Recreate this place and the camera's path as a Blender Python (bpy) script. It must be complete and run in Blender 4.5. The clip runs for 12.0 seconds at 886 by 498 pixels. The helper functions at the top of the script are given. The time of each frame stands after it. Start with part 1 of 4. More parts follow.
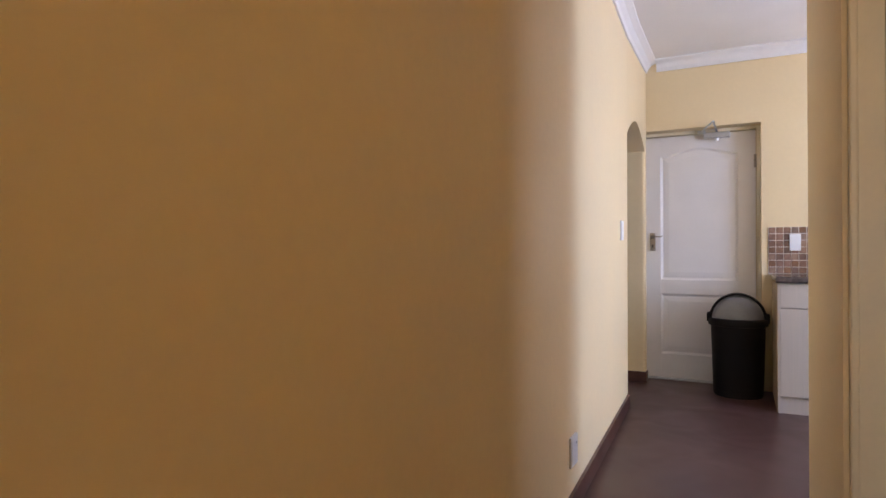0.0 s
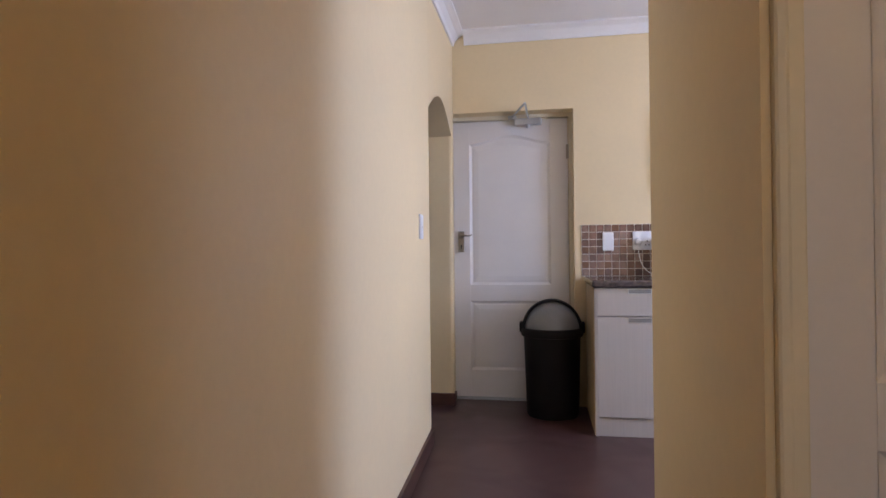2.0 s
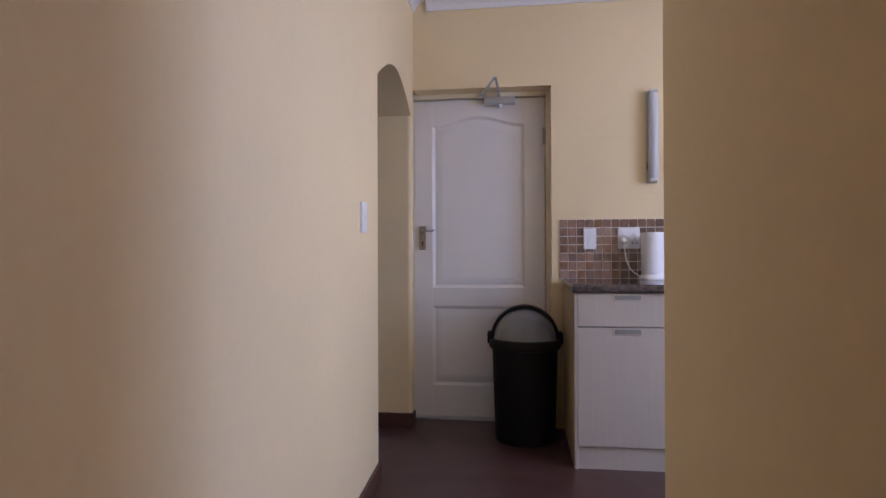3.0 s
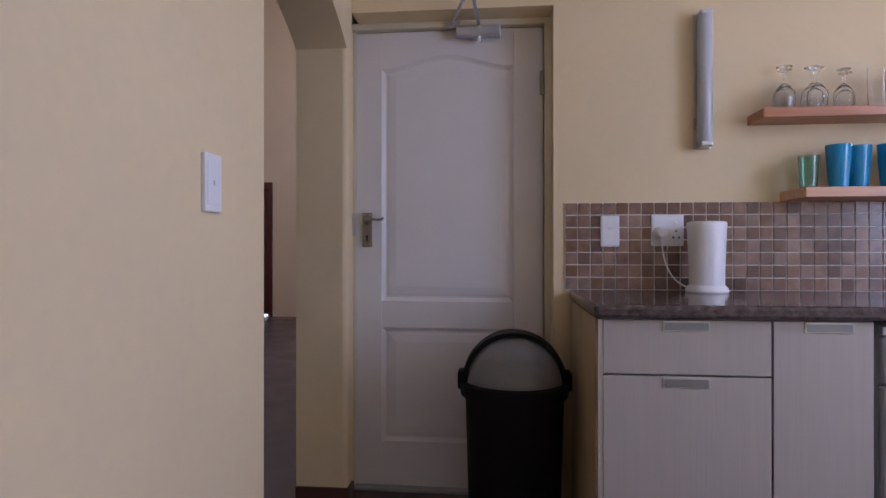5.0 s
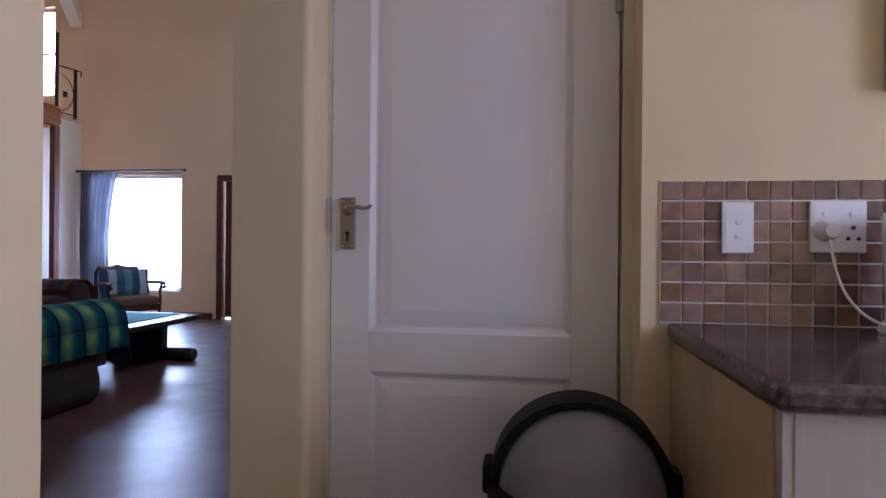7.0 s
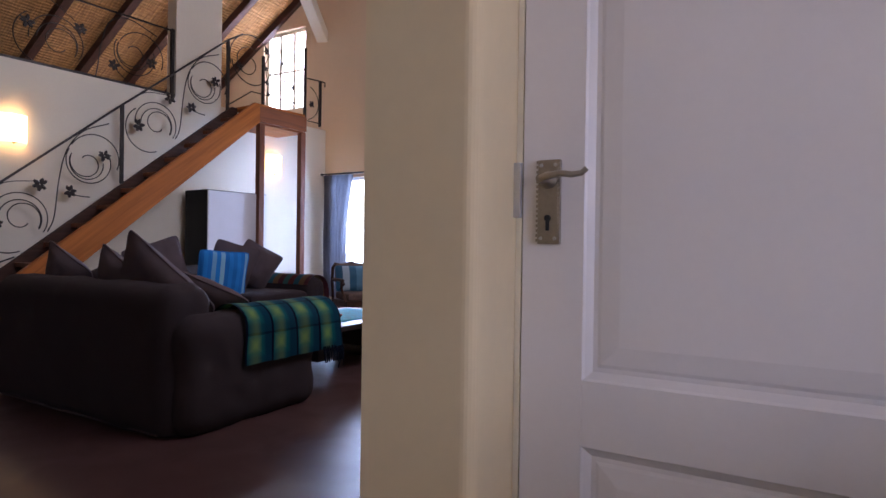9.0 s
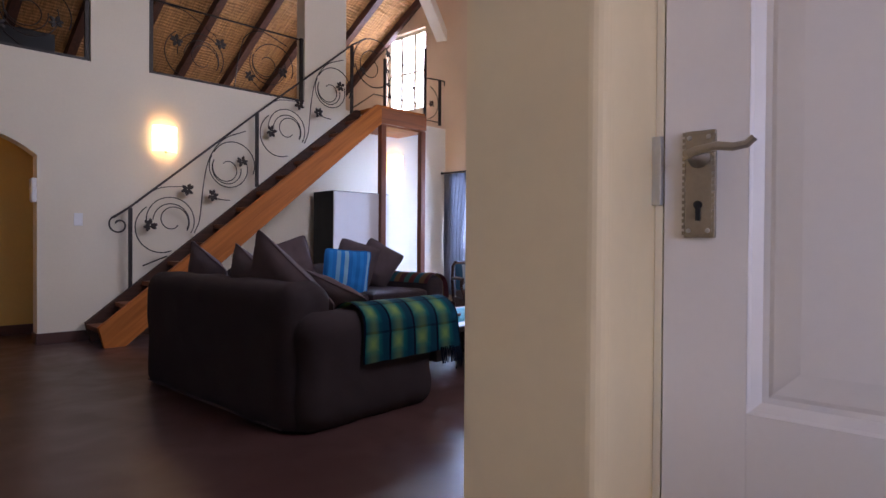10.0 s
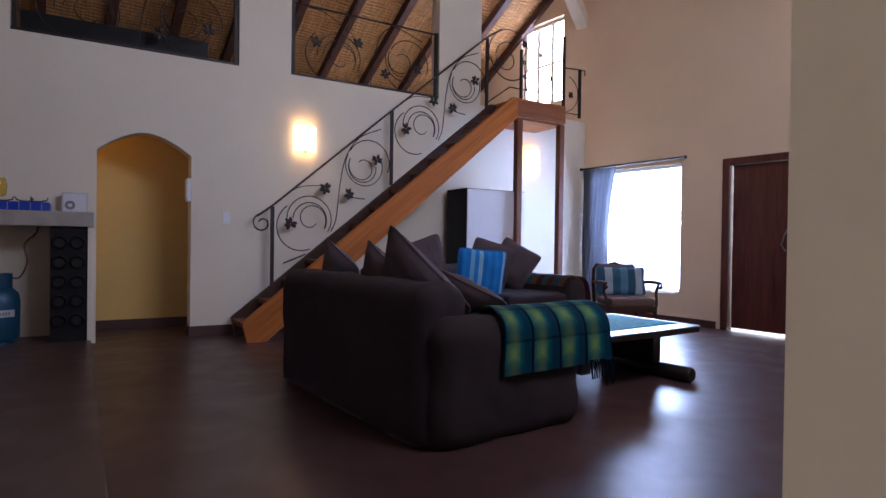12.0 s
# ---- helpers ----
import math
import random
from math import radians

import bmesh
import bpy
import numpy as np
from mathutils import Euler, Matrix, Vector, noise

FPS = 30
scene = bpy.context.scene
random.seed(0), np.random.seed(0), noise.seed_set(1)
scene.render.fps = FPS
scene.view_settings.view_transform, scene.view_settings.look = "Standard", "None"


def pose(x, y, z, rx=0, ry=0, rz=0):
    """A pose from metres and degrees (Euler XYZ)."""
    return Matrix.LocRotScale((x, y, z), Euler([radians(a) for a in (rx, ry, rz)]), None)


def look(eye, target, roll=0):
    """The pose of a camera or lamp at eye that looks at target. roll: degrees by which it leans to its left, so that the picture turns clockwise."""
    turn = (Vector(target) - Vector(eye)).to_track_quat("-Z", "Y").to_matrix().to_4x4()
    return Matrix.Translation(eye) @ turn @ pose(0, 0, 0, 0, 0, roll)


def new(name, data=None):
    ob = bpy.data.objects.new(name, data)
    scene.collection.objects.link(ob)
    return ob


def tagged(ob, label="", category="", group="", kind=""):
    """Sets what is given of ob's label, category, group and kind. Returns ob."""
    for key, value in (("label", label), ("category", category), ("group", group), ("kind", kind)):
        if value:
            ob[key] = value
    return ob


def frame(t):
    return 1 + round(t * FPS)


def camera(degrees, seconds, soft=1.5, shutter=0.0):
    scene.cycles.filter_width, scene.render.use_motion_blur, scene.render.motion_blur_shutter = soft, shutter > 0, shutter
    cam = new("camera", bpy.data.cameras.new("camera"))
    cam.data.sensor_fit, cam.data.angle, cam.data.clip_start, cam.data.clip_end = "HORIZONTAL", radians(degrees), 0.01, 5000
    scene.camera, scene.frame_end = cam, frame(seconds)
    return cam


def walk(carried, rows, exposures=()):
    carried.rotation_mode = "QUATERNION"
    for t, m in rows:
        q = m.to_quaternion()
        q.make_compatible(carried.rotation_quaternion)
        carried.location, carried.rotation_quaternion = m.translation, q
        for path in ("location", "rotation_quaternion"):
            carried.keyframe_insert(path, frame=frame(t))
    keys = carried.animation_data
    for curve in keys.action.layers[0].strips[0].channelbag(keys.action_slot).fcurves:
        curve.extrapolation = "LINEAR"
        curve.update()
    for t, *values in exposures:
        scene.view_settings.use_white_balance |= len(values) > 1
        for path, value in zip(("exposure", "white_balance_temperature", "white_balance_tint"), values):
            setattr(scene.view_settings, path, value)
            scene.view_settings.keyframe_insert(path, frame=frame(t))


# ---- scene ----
cam = camera(73.5, 12.0)

PATH = [
    (0, (0.7, -5.192, 1.044), (-0.195, -3.403, 1.055), -0.1),
    (0.5, (0.667, -5.078, 1.07), (0.049, -3.175, 1.073), -0.5),
    (1, (0.664, -4.817, 1.076), (0.204, -2.87, 1.072), -0.5),
    (1.5, (0.65, -4.548, 1.049), (0.269, -2.584, 1.059), -0.5),
    (2, (0.637, -4.246, 1.044), (0.303, -2.274, 1.059), -0.6),
    (2.5, (0.668, -3.968, 1.036), (0.377, -1.989, 1.051), -0.4),
    (4.3, (0.651, -2.937, 1.039), (0.436, -0.949, 1.04), -0.1),
    (4.5, (0.654, -2.831, 1.04), (0.445, -0.842, 1.04), -0.1),
    (5, (0.646, -2.547, 1.038), (0.443, -0.558, 1.042), 0.0),
    (5.5, (0.641, -2.31, 1.042), (0.438, -0.32, 1.046), 0.1),
    (6, (0.647, -2.076, 1.046), (0.439, -0.087, 1.047), 0.2),
    (6.5, (0.627, -1.876, 1.052), (0.404, 0.112, 1.046), 0.2),
    (6.7, (0.608, -1.792, 1.056), (0.369, 0.194, 1.052), 0.3),
    (8.3, (0.505, -1.148, 1.054), (-0.278, 0.692, 1.052), 0.9),
    (8.5, (0.504, -1.115, 1.049), (-0.352, 0.693, 1.045), 0.8),
    (9, (0.424, -1.002, 1.047), (-0.585, 0.725, 1.035), 0.8),
    (9.5, (0.386, -0.908, 1.047), (-0.784, 0.714, 1.031), 0.6),
    (10, (0.343, -0.854, 1.043), (-0.995, 0.632, 1.021), 0.4),
    (10.5, (0.276, -0.782, 1.037), (-1.202, 0.565, 1.014), 0.4),
    (11, (0.171, -0.71, 1.014), (-1.390, 0.532, 0.997), 0.6),
    (11.5, (0.072, -0.671, 1.02), (-1.535, 0.521, 1.003), 0.7),
    (12, (-0.001, -0.632, 1.013), (-1.635, 0.534, 0.994), 0.8),
]
walk(cam, [(t, look(eye, target, roll)) for t, eye, target, roll in PATH],
     [(0, 1.1, 6800, 10), (1.0, 1.05, 6700, 10), (1.5, 0.92, 6500, 10), (2.5, 0.60, 6450, 14), (4.4, 0.02, 6200, 18), (5.4, 0.02, 6420, 18), (6.7, 0.10, 6400, 19), (8.5, 0.24, 6600, 20), (10.5, 0.50, 6800, 20), (11.2, 0.48, 6700, 20), (12, 0.34, 6300, 20)])

# ---- light ----
world = bpy.data.worlds.new("world")
scene.world = world
world.use_nodes = True
wn = world.node_tree
sky = wn.nodes.new("ShaderNodeTexSky")
sky.sky_type = "NISHITA"
sky.sun_disc = False
sky.sun_elevation, sky.sun_rotation = radians(51.7), radians(-108.4)
wn.links.new(sky.outputs[0], wn.nodes["Background"].inputs[0])
wn.nodes["Background"].inputs[1].default_value = 0.12


def lamp(name, kind, m, power, color, sx=1.0, sy=1.0, radius=0.05):
    d = bpy.data.lights.new(name, kind)
    d.energy, d.color = power, color
    if kind == "AREA":
        d.shape, d.size, d.size_y = "RECTANGLE", sx, sy
    elif kind == "POINT":
        d.shadow_soft_size = radius
    elif kind == "SUN":
        d.angle = radians(0.5)
    ob = new(name, d)
    ob.matrix_world = m
    return ob


DAY = (0.64, 0.72, 1.0)
lamp("sun", "SUN", look((-30, -10, 40), (0, 0, 0)), 3.0, (1.0, 0.95, 0.87))
# daylight in the kitchen, lounge and loft window openings
lamp("kitchen_window_light", "AREA", look((3.19, -1.78, 1.55), (0.0, -1.78, 0.7)), 36, (0.495, 0.62, 1.0), 1.0, 1.2)
lamp("lounge_window_light", "AREA", look((-5.25, 6.56, 1.27), (-4.0, 0.0, 0.9)), 178, (0.38, 0.58, 1.0), 1.45, 1.65)
lamp("loft_window_light", "AREA", look((-7.15, 6.60, 4.0), (-6.9, 0.0, 3.6)), 70, DAY, 0.95, 1.35)
# unseen fill light added high in the partition, to brighten the stair wall
lamp("high_fill_light", "AREA", look((-0.19, 2.7, 3.8), (-4.0, 2.7, 2.6)), 100, (0.74, 0.80, 1.0), 2.9, 1.5)
# added fill for the passage's left wall, out of view past the shelves
lamp("end_fill_light", "AREA", look((2.86, -0.12, 1.67), (2.3, -3.0, 1.3)), 16, (0.72, 0.74, 1.0), 0.54, 0.84)
# unseen daylight fill, put in behind the viewpoint to whiten the passage door
lamp("passage_fill_light", "AREA", look((1.38, -7.02, 1.3), (1.38, -3.0, 1.2)), 8, (0.84, 0.88, 1.0), 0.5, 1.6)

lamp("passage_lamp_bulb", "POINT", pose(1.9, -5.2, 2.36), 7, (1.0, 0.62, 0.24), radius=0.09)
# hidden warm light without a fitting, added to brighten the lobby wall
lamp("lobby_fill_light", "POINT", pose(-7.15, -0.55, 2.3), 2.5, (1.0, 0.66, 0.30), radius=0.05)

# ---- materials ----


def material(name, color, rough=0.6, metal=0.0, var=0.12, scale=3.0, fine=60.0, bump=0.15, coat=0.0, stain=0.0, dist=0.004):
    """A surface with broad and fine variation of its colour, roughness and relief."""
    m = bpy.data.materials.new(name)
    m.use_nodes = True
    n, l = m.node_tree.nodes, m.node_tree.links
    b = n["Principled BSDF"]
    b.inputs["Metallic"].default_value = metal
    b.inputs["Coat Weight"].default_value = coat
    tc = n.new("ShaderNodeTexCoord")
    big, small = n.new("ShaderNodeTexNoise"), n.new("ShaderNodeTexNoise")
    big.inputs["Scale"].default_value, big.inputs["Detail"].default_value = scale, 5
    small.inputs["Scale"].default_value, small.inputs["Detail"].default_value = fine, 4
    for t in (big, small):
        l.new(tc.outputs["Object"], t.inputs["Vector"])
    add = n.new("ShaderNodeMath")
    add.operation = "MULTIPLY_ADD"
    l.new(small.outputs["Fac"], add.inputs[0])
    add.inputs[1].default_value = 0.35
    l.new(big.outputs["Fac"], add.inputs[2])
    ramp = n.new("ShaderNodeValToRGB")
    e = ramp.color_ramp.elements
    e[0].position, e[1].position = 0.42, 0.95
    e[0].color = [c * (1 - var - stain) for c in color] + [1]
    e[1].color = [min(1, c * (1 + var)) for c in color] + [1]
    l.new(add.outputs[0], ramp.inputs[0])
    l.new(ramp.outputs[0], b.inputs["Base Color"])
    rr = n.new("ShaderNodeMapRange")
    rr.inputs[1].default_value, rr.inputs[2].default_value = 0.3, 0.75
    rr.inputs[3].default_value, rr.inputs[4].default_value = max(0.02, rough * 0.8), min(1, rough * 1.2)
    l.new(big.outputs["Fac"], rr.inputs[0])
    l.new(rr.outputs[0], b.inputs["Roughness"])
    if bump:
        bp = n.new("ShaderNodeBump")
        bp.inputs["Strength"].default_value, bp.inputs["Distance"].default_value = bump, dist
        l.new(add.outputs[0], bp.inputs["Height"])
        l.new(bp.outputs[0], b.inputs["Normal"])
    return m


def wood(name, color, rough=0.45, axis=(1, 12, 12), dark=0.45, slope=0.0):
    """Wood with grain along one axis."""
    m = material(name, color, rough)
    n, l = m.node_tree.nodes, m.node_tree.links
    b = n["Principled BSDF"]
    tc = n.new("ShaderNodeTexCoord")
    mp = n.new("ShaderNodeMapping")
    mp.vector_type = "TEXTURE"
    mp.inputs["Rotation"].default_value = (slope, 0, 0)
    mp.inputs["Scale"].default_value = [1 / a for a in axis]
    l.new(tc.outputs["Object"], mp.inputs["Vector"])
    t = n.new("ShaderNodeTexNoise")
    t.inputs["Scale"].default_value, t.inputs["Detail"].default_value, t.inputs["Distortion"].default_value = 2.2, 6, 0.8
    l.new(mp.outputs[0], t.inputs["Vector"])
    ramp = n.new("ShaderNodeValToRGB")
    e = ramp.color_ramp.elements
    e[0].position, e[1].position = 0.3, 0.7
    e[0].color = [c * (1 - dark) for c in color] + [1]
    e[1].color = [min(1, c * (1 + 0.45 * dark)) for c in color] + [1]
    l.new(t.outputs["Fac"], ramp.inputs[0])
    l.new(ramp.outputs[0], b.inputs["Base Color"])
    return m


def per_piece(name, colors, rough, bump=0.1):
    """A material whose colour differs from piece to piece, with mottling."""
    m = material(name, colors[0], rough, bump=bump, fine=90)
    n, l = m.node_tree.nodes, m.node_tree.links
    oi = n.new("ShaderNodeObjectInfo")
    ramp = n.new("ShaderNodeValToRGB")
    e = ramp.color_ramp.elements
    while len(e) < len(colors):
        e.new(0.5)
    for i, c in enumerate(colors):
        e[i].position, e[i].color = i / (len(colors) - 1), (*c, 1)
    l.new(oi.outputs["Random"], ramp.inputs[0])
    t = n.new("ShaderNodeTexNoise")
    t.inputs["Scale"].default_value, t.inputs["Detail"].default_value = 28, 5
    mr = n.new("ShaderNodeMapRange")
    mr.inputs[1].default_value, mr.inputs[2].default_value, mr.inputs[3].default_value, mr.inputs[4].default_value = 0.25, 0.75, 0.65, 1.3
    tc = n.new("ShaderNodeTexCoord")
    ge = n.new("ShaderNodeNewGeometry")
    l.new(ge.outputs["Position"], t.inputs["Vector"])
    l.new(t.outputs["Fac"], mr.inputs[0])
    mx = n.new("ShaderNodeVectorMath")
    mx.operation = "SCALE"
    l.new(ramp.outputs[0], mx.inputs[0])
    l.new(mr.outputs[0], mx.inputs["Scale"])
    l.new(mx.outputs[0], n["Principled BSDF"].inputs["Base Color"])
    return m


def glass(name, color=(1, 1, 1), rough=0.0):
    m = bpy.data.materials.new(name)
    m.use_nodes = True
    b = m.node_tree.nodes["Principled BSDF"]
    b.inputs["Base Color"].default_value = (*color, 1)
    b.inputs["Transmission Weight"].default_value = 1
    b.inputs["Roughness"].default_value = rough
    b.inputs["IOR"].default_value = 1.45
    return m


def glow(name, color, strength):
    m = bpy.data.materials.new(name)
    m.use_nodes = True
    b = m.node_tree.nodes["Principled BSDF"]
    b.inputs["Base Color"].default_value = (*color, 1)
    b.inputs["Emission Color"].default_value = (*color, 1)
    b.inputs["Emission Strength"].default_value = strength
    return m


PLASTER = material("cream_plaster", (0.76, 0.61, 0.375), 0.75, var=0.05, scale=1.3, fine=35, bump=0.25)
PALE = material("pale_plaster", (0.76, 0.68, 0.55), 0.75, var=0.05, scale=1.3, fine=35, bump=0.25)
PEACH = material("peach_plaster", (0.77, 0.57, 0.38), 0.75, var=0.05, scale=1.3, fine=35, bump=0.25)
AMBER = material("amber_plaster", (0.74, 0.50, 0.16), 0.75, var=0.06, scale=1.3, fine=35, bump=0.25)
CEIL = material("white_ceiling_paint", (0.80, 0.78, 0.78), 0.8, var=0.03, bump=0.1)
FLOOR = material("polished_cement", (0.074, 0.036, 0.032), 0.30, var=0.10, scale=1.1, fine=3, bump=0.0)


def worn_polish(m):
    """Patchy polish on the cement floor."""
    n, l = m.node_tree.nodes, m.node_tree.links
    b = n["Principled BSDF"]
    ge = n.new("ShaderNodeNewGeometry")
    off = n.new("ShaderNodeVectorMath")
    off.inputs[1].default_value = (3.1, 1.7, 0.413)
    l.new(ge.outputs["Position"], off.inputs[0])

    def tex(scale, detail, rough=0.55, dist=0.0):
        t = n.new("ShaderNodeTexNoise")
        t.inputs["Scale"].default_value, t.inputs["Detail"].default_value = scale, detail
        t.inputs["Roughness"].default_value, t.inputs["Distortion"].default_value = rough, dist
        l.new(off.outputs[0], t.inputs["Vector"])
        return t
    patch = tex(3.2, 2, 0.5, 0.6)
    mr = n.new("ShaderNodeMapRange")
    mr.inputs[1].default_value, mr.inputs[2].default_value, mr.inputs[3].default_value, mr.inputs[4].default_value = 0.30, 0.70, 0.29, 0.42
    l.new(patch.outputs["Fac"], mr.inputs[0])
    l.new(mr.outputs[0], b.inputs["Roughness"])


worn_polish(FLOOR)
SKIRT = material("brown_skirting_paint", (0.075, 0.030, 0.022), 0.4, var=0.2)
DOORW = material("white_door_enamel", (0.74, 0.70, 0.68), 0.38, var=0.03, scale=4, fine=90, bump=0.08)
FRAMEW = material("cream_frame_enamel", (0.74, 0.66, 0.50), 0.45, var=0.05)
BRASS = material("worn_nickel", (0.36, 0.32, 0.27), 0.38, 0.9, var=0.25, fine=120)
STEEL = material("brushed_steel", (0.55, 0.56, 0.58), 0.32, 0.9, var=0.12, fine=150)
# darker copy of the steel, painting shade inside the cabinet pulls
PULLIN = material("shaded_steel", (0.26, 0.27, 0.29), 0.4, 0.7, var=0.12, fine=150)
# near-black colour that paints the shade inside holes
HOLESHADE = material("painted_hole_shade", (0.01, 0.01, 0.01), 0.8)
WHITEP = material("white_plastic", (0.82, 0.82, 0.84), 0.32, var=0.03, bump=0.03)
ENAMEL = material("grey_white_enamel", (0.52, 0.53, 0.57), 0.35, var=0.04, bump=0.03)
BLACKP = material("black_plastic", (0.007, 0.006, 0.007), 0.62, var=0.3, fine=200, bump=0.12)
GREYP = material("grey_plastic", (0.20, 0.20, 0.21), 0.35, var=0.15, bump=0.05)
CAB = wood("pale_wood_laminate", (0.45, 0.41, 0.38), 0.42, (60, 60, 1.5), 0.05)
CABSIDE = wood("tan_panel", (0.50, 0.36, 0.20), 0.5, (3, 3, 1), 0.2)
GRANITE = material("brown_granite", (0.085, 0.062, 0.062), 0.14, var=0.6, scale=55, fine=190, bump=0.03, stain=0.2)
GROUT = material("pale_grout", (0.80, 0.73, 0.66), 0.85)
TILE = per_piece("brown_tile", [(0.16, 0.085, 0.062), (0.27, 0.155, 0.115), (0.10, 0.052, 0.040), (0.33, 0.215, 0.17), (0.22, 0.11, 0.062), (0.14, 0.08, 0.066)], 0.22)
PINE = wood("orange_pine", (0.43, 0.125, 0.022), 0.6, (5, 0.45, 9), 0.34, math.atan(0.8))
FASCIA = wood("red_pine", (0.24, 0.068, 0.018), 0.55, (9, 0.7, 9), 0.3)
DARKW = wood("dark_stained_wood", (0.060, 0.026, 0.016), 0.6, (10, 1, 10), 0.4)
REDW = wood("red_brown_wood", (0.115, 0.028, 0.018), 0.38, (9, 9, 1), 0.4)
POSTW = wood("post_wood", (0.17, 0.055, 0.025), 0.55, (10, 10, 1), 0.3)
TABLEW = wood("near_black_wood", (0.016, 0.010, 0.008), 0.42, (10, 1, 10), 0.4)
SHELFW = wood("shelf_wood", (0.48, 0.19, 0.085), 0.4, (1, 14, 14), 0.3)
SHELFL = wood("light_shelf_wood", (0.62, 0.36, 0.22), 0.45, (1, 14, 14), 0.2)
BEAM = wood("roof_beam_wood", (0.085, 0.030, 0.017), 0.6, (1, 10, 10), 0.4)
IRON = material("wrought_iron", (0.035, 0.028, 0.026), 0.5, 0.6, var=0.3, fine=100)
SOFA = material("brown_sofa_cloth", (0.035, 0.024, 0.0255), 0.95, var=0.18, scale=5, fine=230, bump=0.7, dist=0.02)
CUSH = material("brown_cushion_cloth", (0.098, 0.070, 0.074), 0.92, var=0.15, scale=7, fine=240, bump=0.6, dist=0.014)
BLACKW = material("black_cabinet_board", (0.012, 0.011, 0.012), 0.5)
GREYB = material("grey_cabinet_board", (0.68, 0.66, 0.68), 0.5, var=0.05)
CURTAIN = material("blue_grey_curtain", (0.25, 0.25, 0.275), 0.9, var=0.15, fine=220, bump=0.3)
UPHOL = material("chair_upholstery", (0.13, 0.075, 0.055), 0.85, var=0.3, scale=18, fine=200)
GASB = material("blue_steel_bottle", (0.015, 0.085, 0.15), 0.4, 0.1, var=0.25)
STOVE = material("blue_enamel", (0.012, 0.05, 0.42), 0.25)
STONE = material("grey_concrete_top", (0.36, 0.32, 0.28), 0.7, var=0.18, scale=6)
PAPER = material("printed_card", (0.55, 0.53, 0.55), 0.7)
TEAL = material("teal_runner_cloth", (0.006, 0.19, 0.24), 0.9, var=0.5, scale=22)
CLEAR = glass("clear_glass", (0.99, 0.99, 0.99))
CLEAR.node_tree.nodes["Principled BSDF"].inputs["IOR"].default_value = 1.3
BLUEG = glass("blue_plastic_glass", (0.02, 0.42, 0.72), 0.12)
BLUEG.node_tree.nodes["Principled BSDF"].inputs["Transmission Weight"].default_value = 0.45
GREENG = glass("green_glass", (0.60, 0.92, 0.84), 0.02)
PANE = glass("window_pane", (1, 1, 1))
SHADE = glow("lit_lamp_shade", (1.0, 0.72, 0.36), 4.5)
DIFFUSER = material("frosted_tube", (0.50, 0.51, 0.54), 0.35, var=0.05)
GRASS = material("dry_ground", (0.20, 0.16, 0.10), 0.95, var=0.3, scale=0.6)


def stripes(name, scale, cols, axis="X"):
    """Woven cloth with bands along one UV direction."""
    m = material(name, cols[0], 0.92, bump=0.4, fine=200)
    n, l = m.node_tree.nodes, m.node_tree.links
    uv = n.new("ShaderNodeUVMap")
    sp = n.new("ShaderNodeSeparateXYZ")
    l.new(uv.outputs[0], sp.inputs[0])
    mu = n.new("ShaderNodeMath")
    mu.operation = "MULTIPLY"
    mu.inputs[1].default_value = scale
    l.new(sp.outputs[axis], mu.inputs[0])
    fr = n.new("ShaderNodeMath")
    fr.operation = "FRACT"
    l.new(mu.outputs[0], fr.inputs[0])
    ramp = n.new("ShaderNodeValToRGB")
    ramp.color_ramp.interpolation = "CONSTANT"
    e = ramp.color_ramp.elements
    while len(e) < len(cols):
        e.new(0.5)
    for i, c in enumerate(cols):
        e[i].position, e[i].color = i / len(cols), (*c, 1)
    l.new(fr.outputs[0], ramp.inputs[0])
    l.new(ramp.outputs[0], n["Principled BSDF"].inputs["Base Color"])
    return m


def plaid(name):
    """Green and blue tartan from two crossed sets of bands."""
    m = material(name, (0.02, 0.10, 0.10), 0.95, bump=0.4, fine=220)
    n, l = m.node_tree.nodes, m.node_tree.links
    uv = n.new("ShaderNodeUVMap")
    sp = n.new("ShaderNodeSeparateXYZ")
    l.new(uv.outputs[0], sp.inputs[0])
    outs = []
    for ax, sc in (("X", 5.2), ("Y", 5.2)):
        mu = n.new("ShaderNodeMath")
        mu.operation = "MULTIPLY"
        mu.inputs[1].default_value = sc
        l.new(sp.outputs[ax], mu.inputs[0])
        fr = n.new("ShaderNodeMath")
        fr.operation = "FRACT"
        l.new(mu.outputs[0], fr.inputs[0])
        r = n.new("ShaderNodeValToRGB")
        e = r.color_ramp.elements
        for _ in range(6):
            e.new(0.5)
        deep, teal, lime, navy = (0.002, 0.055, 0.095, 1), (0.005, 0.16, 0.17, 1), (0.27, 0.42, 0.14, 1), (0.001, 0.006, 0.02, 1)
        for i, (p, c) in enumerate(((0.0, navy), (0.07, navy), (0.09, teal), (0.34, lime), (0.44, lime), (0.62, teal), (0.78, deep), (0.985, deep))):
            e[i].position, e[i].color = p, c
        l.new(fr.outputs[0], r.inputs[0])
        outs.append(r)
    mx = n.new("ShaderNodeMix")
    mx.data_type = "RGBA"
    mx.blend_type = "DARKEN"
    mx.inputs[0].default_value = 0.62
    l.new(outs[0].outputs[0], mx.inputs[6])
    l.new(outs[1].outputs[0], mx.inputs[7])
    l.new(mx.outputs[2], n["Principled BSDF"].inputs["Base Color"])
    return m


